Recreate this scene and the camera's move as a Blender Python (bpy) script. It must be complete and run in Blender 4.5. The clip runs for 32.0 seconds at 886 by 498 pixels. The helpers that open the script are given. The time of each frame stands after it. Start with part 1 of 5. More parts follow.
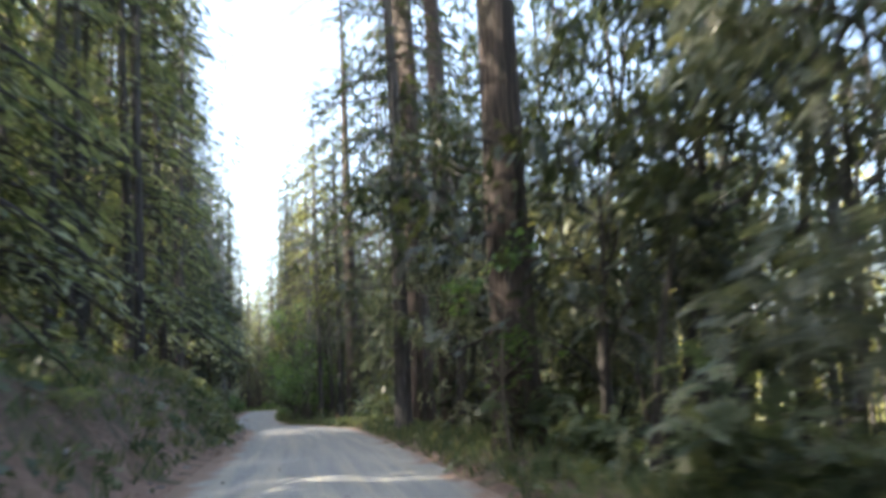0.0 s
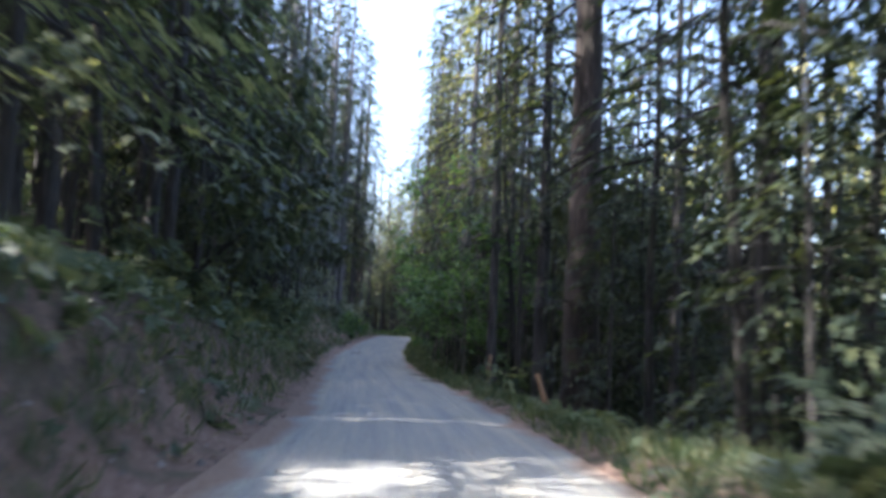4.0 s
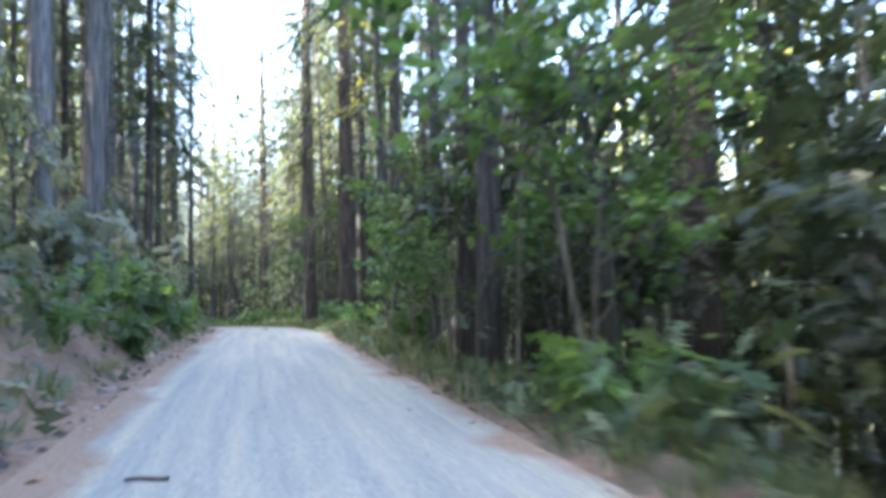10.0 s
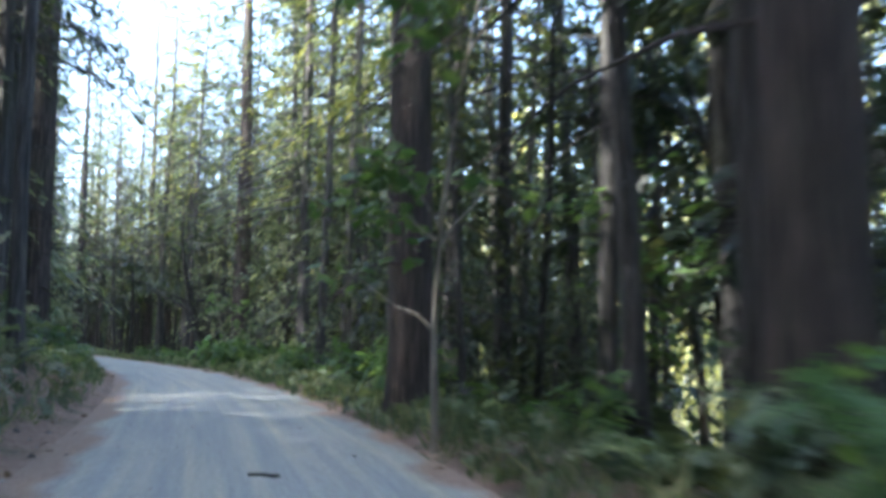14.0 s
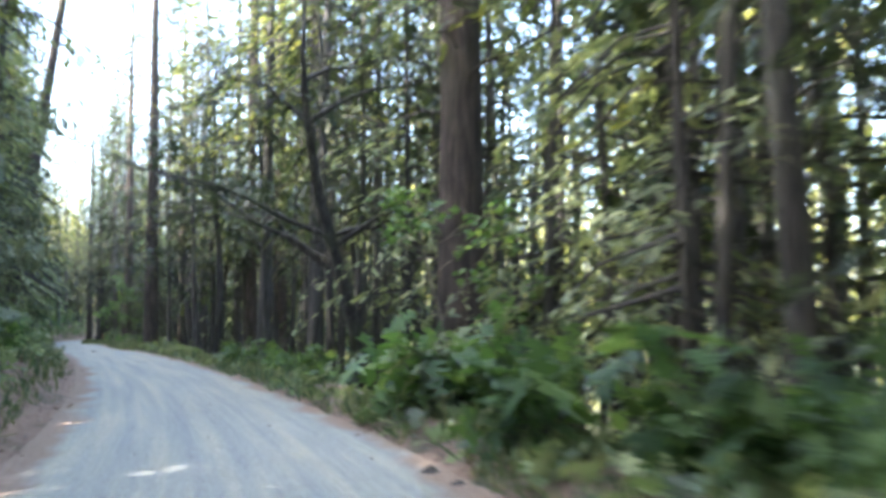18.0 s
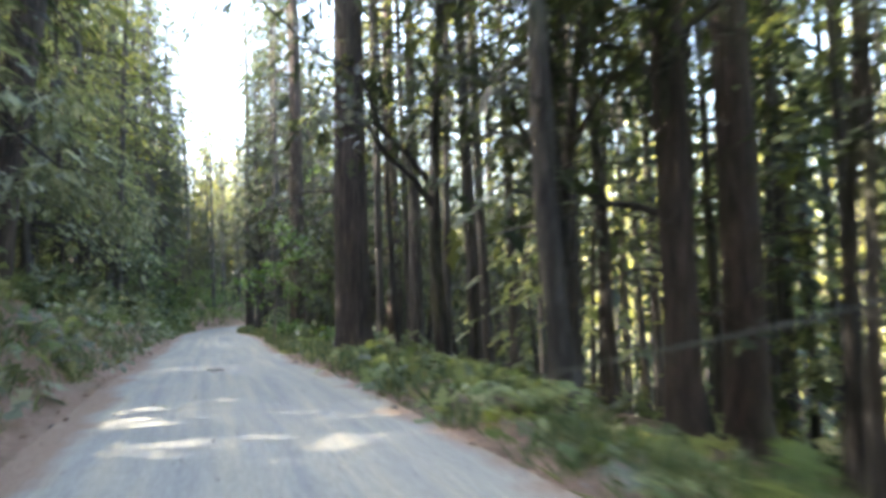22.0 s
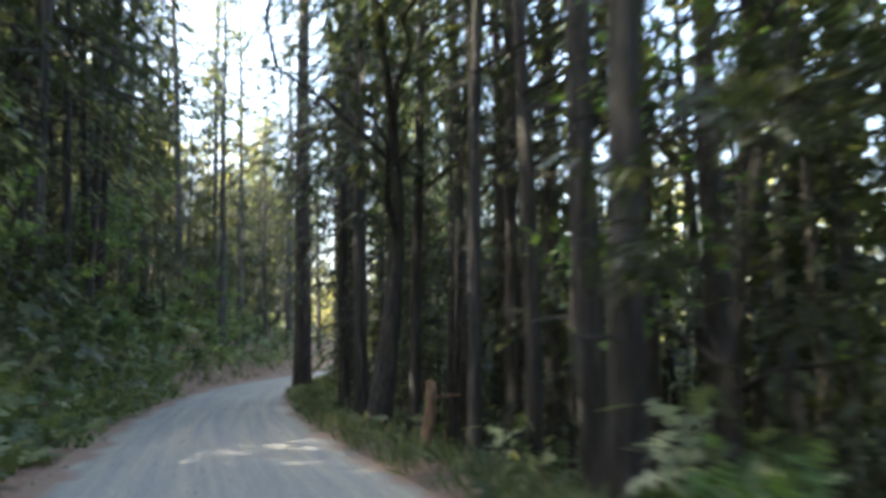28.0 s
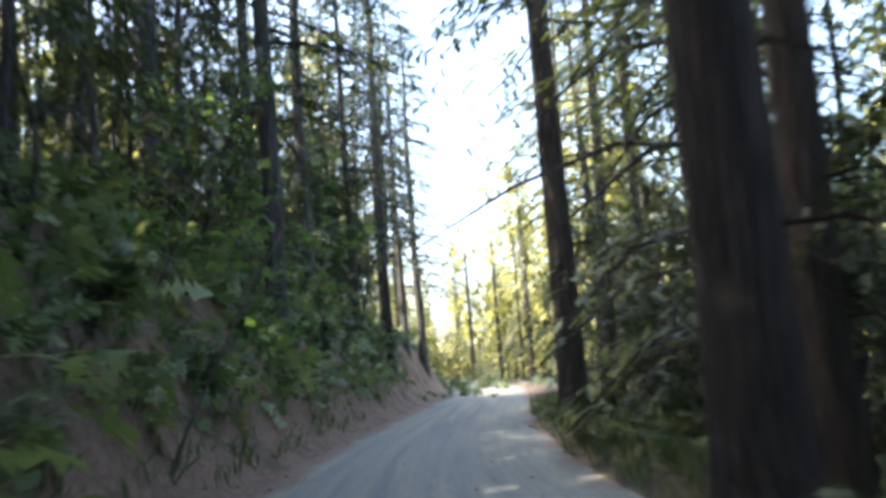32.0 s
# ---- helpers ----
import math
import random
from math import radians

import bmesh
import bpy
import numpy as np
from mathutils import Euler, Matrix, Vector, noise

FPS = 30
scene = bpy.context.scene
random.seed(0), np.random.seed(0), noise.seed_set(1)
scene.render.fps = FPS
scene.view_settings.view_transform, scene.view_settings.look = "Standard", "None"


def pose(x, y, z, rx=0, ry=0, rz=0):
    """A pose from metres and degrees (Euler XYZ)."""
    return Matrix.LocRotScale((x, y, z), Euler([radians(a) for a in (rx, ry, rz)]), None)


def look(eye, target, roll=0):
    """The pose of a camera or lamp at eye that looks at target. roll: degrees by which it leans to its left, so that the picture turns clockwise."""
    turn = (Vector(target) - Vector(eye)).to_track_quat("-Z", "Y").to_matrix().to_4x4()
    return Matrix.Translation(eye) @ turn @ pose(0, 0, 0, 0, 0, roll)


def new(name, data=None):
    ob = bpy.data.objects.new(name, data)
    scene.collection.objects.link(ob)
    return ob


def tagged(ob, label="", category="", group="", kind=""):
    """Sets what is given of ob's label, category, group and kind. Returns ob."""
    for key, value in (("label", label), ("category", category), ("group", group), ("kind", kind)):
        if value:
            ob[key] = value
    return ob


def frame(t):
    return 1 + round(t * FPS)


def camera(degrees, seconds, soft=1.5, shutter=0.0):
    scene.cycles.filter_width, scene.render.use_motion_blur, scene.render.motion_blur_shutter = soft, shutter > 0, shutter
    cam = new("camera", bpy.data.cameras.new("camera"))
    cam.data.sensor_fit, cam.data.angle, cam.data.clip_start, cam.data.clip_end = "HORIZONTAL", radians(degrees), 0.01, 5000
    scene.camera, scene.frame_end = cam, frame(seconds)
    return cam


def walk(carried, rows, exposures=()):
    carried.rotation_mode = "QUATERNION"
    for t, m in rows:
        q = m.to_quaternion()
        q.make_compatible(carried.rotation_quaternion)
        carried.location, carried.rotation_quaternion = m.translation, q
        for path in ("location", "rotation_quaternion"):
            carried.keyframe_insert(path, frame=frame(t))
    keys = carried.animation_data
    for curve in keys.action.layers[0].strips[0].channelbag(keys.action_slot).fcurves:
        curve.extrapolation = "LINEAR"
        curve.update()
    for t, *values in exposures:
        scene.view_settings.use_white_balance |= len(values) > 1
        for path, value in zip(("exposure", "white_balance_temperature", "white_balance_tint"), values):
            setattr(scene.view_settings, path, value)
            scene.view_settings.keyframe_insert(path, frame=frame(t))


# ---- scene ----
cam = camera(53.3, 32.0, soft=3.7, shutter=0.7)
# seconds, x, y, z, yaw, pitch, roll
PATH = [
    (0.00, 0.000, -0.000, 1.236, 0.68, 9.50, 3.00),
    (0.50, -0.775, 4.207, 1.283, 0.22, 8.67, 5.79),
    (1.00, -1.542, 8.397, 1.336, 1.15, 8.71, 6.89),
    (1.50, -2.308, 12.578, 1.400, 2.39, 8.40, 6.89),
    (2.00, -3.076, 16.728, 1.473, 3.61, 8.46, 5.21),
    (2.50, -3.801, 20.879, 1.534, 6.08, 8.12, 3.55),
    (3.00, -4.473, 25.009, 1.563, 7.21, 7.27, 1.88),
    (3.50, -5.210, 29.112, 1.555, 8.60, 5.18, -2.53),
    (4.00, -6.007, 33.217, 1.531, 9.53, 5.25, -2.61),
    (4.50, -6.866, 37.327, 1.492, 10.03, 5.84, -1.27),
    (5.00, -7.788, 41.445, 1.439, 10.10, 6.11, 0.18),
    (5.50, -8.772, 45.579, 1.372, 9.75, 5.76, 0.85),
    (6.00, -9.815, 49.733, 1.291, 8.94, 5.51, 1.24),
    (6.50, -11.028, 53.926, 1.210, 7.63, 5.65, 1.89),
    (7.00, -12.252, 58.085, 1.153, 5.79, 4.96, 1.83),
    (7.50, -13.485, 62.223, 1.107, 2.06, 4.59, 2.21),
    (8.00, -14.676, 66.217, 1.077, 0.33, 4.97, 3.11),
    (8.50, -15.845, 70.156, 1.076, 1.30, 5.08, 3.36),
    (9.00, -16.912, 74.088, 1.113, 1.22, 4.50, 2.51),
    (9.50, -17.825, 77.911, 1.183, -0.61, 4.36, 1.64),
    (10.00, -18.667, 81.697, 1.260, -1.62, 4.05, 1.36),
    (10.50, -19.423, 85.507, 1.336, -2.22, 2.80, 0.77),
    (11.00, -20.199, 89.459, 1.421, -3.64, 1.84, 2.06),
    (11.50, -20.970, 93.520, 1.521, -5.58, 2.57, 3.77),
    (12.00, -21.683, 97.626, 1.631, -6.49, 4.59, 4.19),
    (12.50, -22.371, 101.694, 1.734, -6.67, 5.84, 4.12),
    (13.00, -23.026, 105.654, 1.819, -6.07, 6.13, 1.86),
    (13.50, -23.747, 109.588, 1.876, -4.74, 5.01, 1.38),
    (14.00, -24.424, 113.437, 1.915, -3.40, 5.64, -0.27),
    (14.50, -25.084, 117.282, 1.935, -2.78, 4.40, -0.35),
    (15.00, -25.803, 121.061, 1.936, -2.38, 3.94, -0.32),
    (15.50, -26.583, 124.785, 1.923, -2.01, 4.34, -0.05),
    (16.00, -27.424, 128.462, 1.906, -1.45, 5.01, 0.49),
    (16.50, -28.326, 132.095, 1.885, -0.44, 5.19, 1.36),
    (17.00, -29.289, 135.684, 1.860, 1.30, 3.90, 1.16),
    (17.50, -30.289, 139.246, 1.823, 3.00, 4.58, 1.14),
    (18.00, -31.409, 142.894, 1.776, 3.88, 4.68, 0.66),
    (18.50, -32.699, 146.696, 1.737, 4.84, 4.23, -0.82),
    (19.00, -33.982, 150.533, 1.704, 7.19, 1.32, 1.11),
    (19.50, -35.440, 154.351, 1.671, 8.38, 1.25, 0.69),
    (20.00, -37.104, 158.206, 1.636, 9.25, 2.72, -0.05),
    (20.50, -39.020, 162.257, 1.610, 11.65, 3.83, -0.88),
    (21.00, -40.976, 166.294, 1.601, 12.51, 3.93, -0.02),
    (21.50, -42.988, 170.233, 1.611, 13.02, 3.51, 1.08),
    (22.00, -44.896, 174.042, 1.614, 14.24, 3.47, 1.65),
    (22.50, -46.791, 177.741, 1.618, 14.89, 4.41, 2.10),
    (23.00, -48.701, 181.199, 1.630, 15.47, 5.21, 2.50),
    (23.50, -50.611, 184.450, 1.637, 15.67, 5.02, 2.42),
    (24.00, -52.436, 187.606, 1.642, 15.78, 4.72, 2.11),
    (24.50, -54.238, 190.659, 1.596, 15.52, 4.79, 1.57),
    (25.00, -55.966, 193.720, 1.534, 15.24, 5.47, 1.46),
    (25.50, -57.733, 196.796, 1.488, 15.06, 6.57, 1.57),
    (26.00, -59.463, 199.891, 1.462, 14.88, 7.04, 1.78),
    (26.50, -61.186, 202.989, 1.451, 14.96, 6.10, 1.72),
    (27.00, -62.928, 206.262, 1.459, 14.94, 6.28, 1.65),
    (27.50, -64.723, 209.666, 1.472, 14.80, 6.52, 1.29),
    (28.00, -66.604, 213.165, 1.476, 14.59, 6.38, 0.77),
    (28.50, -68.599, 216.723, 1.458, 14.43, 5.88, 0.25),
    (29.00, -70.735, 220.299, 1.403, 14.51, 5.85, -0.14),
    (29.50, -72.897, 223.863, 1.322, 14.39, 5.60, 0.38),
    (30.00, -75.086, 227.495, 1.240, 14.42, 5.03, 1.63),
    (30.50, -76.974, 230.950, 1.174, 15.01, 4.95, 2.49),
    (31.00, -78.752, 234.198, 1.123, 16.57, 5.98, 3.49),
    (31.50, -80.354, 237.218, 1.089, 16.84, 7.18, 4.32),
    (32.00, -81.749, 240.094, 1.061, 17.04, 7.81, 4.27),
]

walk(cam, [(t, pose(x, y, z, 90 + p, r, w)) for t, x, y, z, w, p, r in PATH],
     exposures=[(0.0, 2.74, 6600, 12), (2.0, 2.55, 6000, 13), (3.0, 2.15, 5700, 20), (6.0, 3.62, 5650, 10), (8.0, 3.95, 6150, 9), (10.5, 4.12, 5800, 12), (12.5, 3.70, 5350, 12), (14.0, 3.25, 5600, 9), (17.0, 3.79, 6000, 8), (20.0, 3.78, 6250, 10),
                (22.0, 3.79, 6700, 11), (24.0, 3.69, 6950, 10), (26.0, 3.04, 6950, 9), (28.0, 3.29, 6600, 10), (29.0, 3.44, 6300, 10), (30.0, 3.95, 5350, 7), (31.0, 3.79, 5750, 9), (32.0, 2.89, 6200, 10)])

# ---- world and sun ----
SUN_ELEV, SUN_FROM = 39.0, (-0.92, -0.39)
world = bpy.data.worlds.new("sky")
scene.world = world
world.use_nodes = True
wn = world.node_tree
wn.nodes.clear()
sky = wn.nodes.new("ShaderNodeTexSky")
sky.sky_type, sky.sun_disc = "NISHITA", False
sky.sun_elevation, sky.sun_rotation = radians(SUN_ELEV), math.atan2(SUN_FROM[0], SUN_FROM[1])
sky.air_density, sky.dust_density, sky.ozone_density = 1.0, 5.0, 1.0
bg = wn.nodes.new("ShaderNodeBackground")
bg.inputs[1].default_value = 0.15
wo = wn.nodes.new("ShaderNodeOutputWorld")
wn.links.new(sky.outputs[0], bg.inputs[0])
wn.links.new(bg.outputs[0], wo.inputs[0])
sun = new("sun", bpy.data.lights.new("sun", "SUN"))
sun.data.energy, sun.data.angle, sun.data.color = 3.4, radians(0.8), (1.0, 0.9, 0.74)
sun.matrix_world = look((SUN_FROM[0] * 60, SUN_FROM[1] * 60, 60 * math.tan(radians(SUN_ELEV))), (0, 0, 0))


# ---- materials ----
def graph(name):
    m = bpy.data.materials.new(name)
    m.use_nodes = True
    n = m.node_tree.nodes
    return m, n, m.node_tree.links, n["Principled BSDF"]


def nd(n, kind, **kw):
    node = n.new(kind)
    for k, v in kw.items():
        node.inputs[k.replace("_", " ")].default_value = v
    return node


def ramp(n, stops):
    r = n.new("ShaderNodeValToRGB")
    e = r.color_ramp.elements
    while len(e) < len(stops):
        e.new(0.5)
    for el, (p, c) in zip(e, stops):
        el.position, el.color = p, (*c, 1)
    return r


def stretched(n, l, scale):
    co = n.new("ShaderNodeTexCoord")
    mp = n.new("ShaderNodeMapping")
    mp.inputs["Scale"].default_value = scale
    l.new(co.outputs["Object"], mp.inputs[0])
    return mp.outputs[0]


def bark_material(name, dark, mid, light, moss=0.0):
    m, n, l, b = graph(name)
    v = stretched(n, l, (9, 9, 0.9))
    t1 = nd(n, "ShaderNodeTexNoise", Scale=1.6, Detail=6.0, Roughness=0.65)
    l.new(v, t1.inputs[0])
    v2 = stretched(n, l, (0.7, 0.7, 0.35))
    t2 = nd(n, "ShaderNodeTexNoise", Scale=1.3, Detail=3.0)
    l.new(v2, t2.inputs[0])
    r = ramp(n, [(0.33, dark), (0.5, mid), (0.68, light)])
    l.new(t1.outputs[0], r.inputs[0])
    rm = ramp(n, [(0.5, (0, 0, 0)), (0.72, (1, 1, 1))])
    l.new(t2.outputs[0], rm.inputs[0])
    mx = n.new("ShaderNodeMix")
    mx.data_type = "RGBA"
    mx.inputs["B"].default_value = (0.09, 0.11, 0.05, 1)
    sc = nd(n, "ShaderNodeMath")
    sc.operation = "MULTIPLY"
    sc.inputs[1].default_value = moss
    l.new(rm.outputs[0], sc.inputs[0])
    l.new(sc.outputs[0], mx.inputs["Factor"])
    l.new(r.outputs[0], mx.inputs["A"])
    oi = n.new("ShaderNodeObjectInfo")
    hs = n.new("ShaderNodeHueSaturation")
    mr = nd(n, "ShaderNodeMapRange")
    mr.inputs["To Min"].default_value, mr.inputs["To Max"].default_value = 0.7, 1.25
    l.new(oi.outputs["Random"], mr.inputs[0])
    l.new(mr.outputs[0], hs.inputs["Value"])
    l.new(mx.outputs["Result"], hs.inputs["Color"])
    l.new(hs.outputs[0], b.inputs["Base Color"])
    b.inputs["Roughness"].default_value = 0.9
    bp = nd(n, "ShaderNodeBump", Strength=0.9, Distance=0.06)
    l.new(t1.outputs[0], bp.inputs["Height"])
    l.new(bp.outputs[0], b.inputs["Normal"])
    return m


def leaf_material(name, dark, mid, light, thin=0.35, rough=0.55):
    m, n, l, b = graph(name)
    geo = n.new("ShaderNodeNewGeometry")
    oi = n.new("ShaderNodeObjectInfo")
    r = ramp(n, [(0.0, dark), (0.55, mid), (1.0, light)])
    l.new(geo.outputs["Random Per Island"], r.inputs[0])
    hs = n.new("ShaderNodeHueSaturation")
    mr = nd(n, "ShaderNodeMapRange")
    mr.inputs["To Min"].default_value, mr.inputs["To Max"].default_value = 0.75, 1.3
    l.new(oi.outputs["Random"], mr.inputs[0])
    l.new(mr.outputs[0], hs.inputs["Value"])
    l.new(r.outputs[0], hs.inputs["Color"])
    l.new(hs.outputs[0], b.inputs["Base Color"])
    b.inputs["Roughness"].default_value = rough
    tr = n.new("ShaderNodeBsdfTranslucent")
    wm = n.new("ShaderNodeMix")
    wm.data_type = "RGBA"
    wm.blend_type = "MULTIPLY"
    wm.inputs["Factor"].default_value = 1.0
    wm.inputs["B"].default_value = (1.6, 1.5, 0.7, 1)
    l.new(hs.outputs[0], wm.inputs["A"])
    l.new(wm.outputs["Result"], tr.inputs[0])
    ms = n.new("ShaderNodeMixShader")
    ms.inputs[0].default_value = thin
    l.new(b.outputs[0], ms.inputs[1])
    l.new(tr.outputs[0], ms.inputs[2])
    l.new(ms.outputs[0], n["Material Output"].inputs[0])
    return m


BARK_RED = bark_material("redwood_bark", (0.022, 0.018, 0.016), (0.06, 0.048, 0.042), (0.14, 0.108, 0.092), 0.25)
# Sky light on the left trunks is put into this paler bark
BARK_LIGHT = bark_material("sky_lit_grey_bark", (0.06, 0.058, 0.06), (0.14, 0.135, 0.137), (0.28, 0.27, 0.27), 0.2)
BARK_GREY = bark_material("fir_bark", (0.022, 0.021, 0.021), (0.06, 0.057, 0.055), (0.14, 0.132, 0.126), 0.4)
BARK_DARK = bark_material("oak_bark", (0.016, 0.015, 0.014), (0.045, 0.042, 0.039), (0.11, 0.105, 0.095), 0.8)
BARK_PALE = bark_material("maple_bark", (0.08, 0.07, 0.055), (0.19, 0.17, 0.135), (0.36, 0.325, 0.265), 0.5)
DEADWOOD = bark_material("dead_wood", (0.14, 0.11, 0.085), (0.32, 0.26, 0.2), (0.5, 0.43, 0.35), 0.1)
ORANGE_WOOD = bark_material("raw_and_sunlit_wood", (0.11, 0.065, 0.042), (0.26, 0.165, 0.1), (0.46, 0.33, 0.22), 0.15)
NEEDLE = leaf_material("conifer_needles", (0.022, 0.036, 0.025), (0.046, 0.068, 0.042), (0.1, 0.12, 0.06), 0.4)
# The next two are lightened: haze on the uphill side is in their colour
NEEDLE_PALE = leaf_material("haze_pale_needles", (0.098, 0.131, 0.097), (0.195, 0.237, 0.155), (0.330, 0.365, 0.250), 0.45)
NEEDLE_GREY = leaf_material("haze_grey_needles", (0.061, 0.085, 0.063), (0.121, 0.156, 0.105), (0.230, 0.247, 0.161), 0.45)
# Sunlight in the crowns is put into this yellow needle colour
NEEDLE_SUN = leaf_material("sun_yellow_needles", (0.07, 0.095, 0.04), (0.14, 0.165, 0.065), (0.25, 0.25, 0.105), 0.5)
# Yellow of low sun on the far woods is put into the leaf colour
FAR_SUNLIT_LEAF = leaf_material("sunlit_far_foliage", (0.13, 0.145, 0.07), (0.25, 0.26, 0.125), (0.4, 0.39, 0.2), 0.5)
LEAF_OAK = leaf_material("tanoak_leaves", (0.02, 0.034, 0.021), (0.043, 0.063, 0.035), (0.1, 0.118, 0.06), 0.35, 0.4)
LEAF_MAPLE = leaf_material("maple_leaves", (0.048, 0.1, 0.04), (0.095, 0.17, 0.065), (0.17, 0.255, 0.1), 0.5, 0.5)
LEAF_SHRUB = leaf_material("shrub_leaves", (0.060, 0.092, 0.059), (0.120, 0.162, 0.094), (0.240, 0.269, 0.163), 0.35, 0.45)
# Lightened leaves: haze and brighter light are put into the colour
LEAF_PALE = leaf_material("pale_leaves", (0.092, 0.115, 0.084), (0.172, 0.201, 0.144), (0.322, 0.333, 0.252), 0.3, 0.6)
FERN = leaf_material("fern_fronds", (0.08, 0.125, 0.06), (0.155, 0.215, 0.1), (0.29, 0.33, 0.18), 0.35, 0.5)
GRASS = leaf_material("grass_blades", (0.05, 0.085, 0.045), (0.1, 0.14, 0.075), (0.25, 0.25, 0.15), 0.4, 0.6)
LITTER = leaf_material("leaf_litter", (0.1, 0.065, 0.045), (0.24, 0.165, 0.11), (0.42, 0.34, 0.26), 0.1, 0.8)


def stone_material():
    m, n, l, b = graph("road_stone")
    geo = n.new("ShaderNodeNewGeometry")
    r = ramp(n, [(0.0, (0.06, 0.055, 0.05)), (0.5, (0.22, 0.2, 0.18)), (1.0, (0.42, 0.38, 0.34))])
    l.new(geo.outputs["Random Per Island"], r.inputs[0])
    l.new(r.outputs[0], b.inputs["Base Color"])
    b.inputs["Roughness"].default_value = 0.9
    return m


STONE = stone_material()


def mixed(n, l, fac, a, c):
    x = n.new("ShaderNodeMix")
    x.data_type = "RGBA"
    for k, v in (("Factor", fac), ("A", a), ("B", c)):
        if isinstance(v, (tuple, float)):
            x.inputs[k].default_value = (*v, 1) if isinstance(v, tuple) else v
        else:
            l.new(v, x.inputs[k])
    return x.outputs["Result"]


def math_node(n, l, op, a, c=None):
    x = n.new("ShaderNodeMath")
    x.operation = op
    for i, v in enumerate((a, c)):
        if v is None:
            continue
        if isinstance(v, (int, float)):
            x.inputs[i].default_value = v
        else:
            l.new(v, x.inputs[i])
    return x.outputs[0]


def road_material():
    """u is metres from the middle of the road, v metres along it."""
    m, n, l, b = graph("gravel_road")
    uv = n.new("ShaderNodeUVMap")
    sep = n.new("ShaderNodeSeparateXYZ")
    l.new(uv.outputs[0], sep.inputs[0])
    geo = n.new("ShaderNodeNewGeometry")
    fine = nd(n, "ShaderNodeTexNoise", Scale=22.0, Detail=5.0, Roughness=0.75)
    l.new(geo.outputs["Position"], fine.inputs[0])
    big = nd(n, "ShaderNodeTexNoise", Scale=0.6, Detail=4.0)
    l.new(geo.outputs["Position"], big.inputs[0])
    mp = n.new("ShaderNodeMapping")
    mp.inputs["Scale"].default_value = (3.2, 0.11, 1)
    l.new(uv.outputs[0], mp.inputs[0])
    lanes = nd(n, "ShaderNodeTexNoise", Scale=1.0, Detail=4.0, Roughness=0.6)
    l.new(mp.outputs[0], lanes.inputs[0])
    gravel = ramp(n, [(0.3, (0.222, 0.225, 0.208)), (0.5, (0.347, 0.355, 0.328)), (0.72, (0.502, 0.51, 0.466))])
    l.new(fine.outputs[0], gravel.inputs[0])
    worn = ramp(n, [(0.34, (0.82, 0.83, 0.86)), (0.5, (1.0, 0.98, 0.94)), (0.68, (1.26, 1.16, 0.99))])
    l.new(lanes.outputs[0], worn.inputs[0])
    mul = n.new("ShaderNodeMix")
    mul.data_type = "RGBA"
    mul.blend_type = "MULTIPLY"
    mul.inputs["Factor"].default_value = 1.0
    l.new(gravel.outputs[0], mul.inputs["A"])
    l.new(worn.outputs[0], mul.inputs["B"])
    dirt = ramp(n, [(0.3, (0.16, 0.105, 0.075)), (0.52, (0.31, 0.22, 0.162)), (0.75, (0.46, 0.355, 0.275))])
    l.new(fine.outputs[0], dirt.inputs[0])
    edge = math_node(n, l, "MAXIMUM", sep.outputs[0], math_node(n, l, "MULTIPLY", sep.outputs[0], -1.13))
    wob = math_node(n, l, "MULTIPLY", math_node(n, l, "SUBTRACT", big.outputs[0], 0.5), 1.6)
    er = n.new("ShaderNodeMapRange")
    er.inputs["From Min"].default_value, er.inputs["From Max"].default_value = 1.95, 2.3
    l.new(math_node(n, l, "ADD", edge, wob), er.inputs[0])
    l.new(mixed(n, l, er.outputs[0], mul.outputs["Result"], dirt.outputs[0]), b.inputs["Base Color"])
    b.inputs["Roughness"].default_value = 0.95
    bp = nd(n, "ShaderNodeBump", Strength=0.6, Distance=0.02)
    l.new(fine.outputs[0], bp.inputs["Height"])
    l.new(bp.outputs[0], b.inputs["Normal"])
    return m


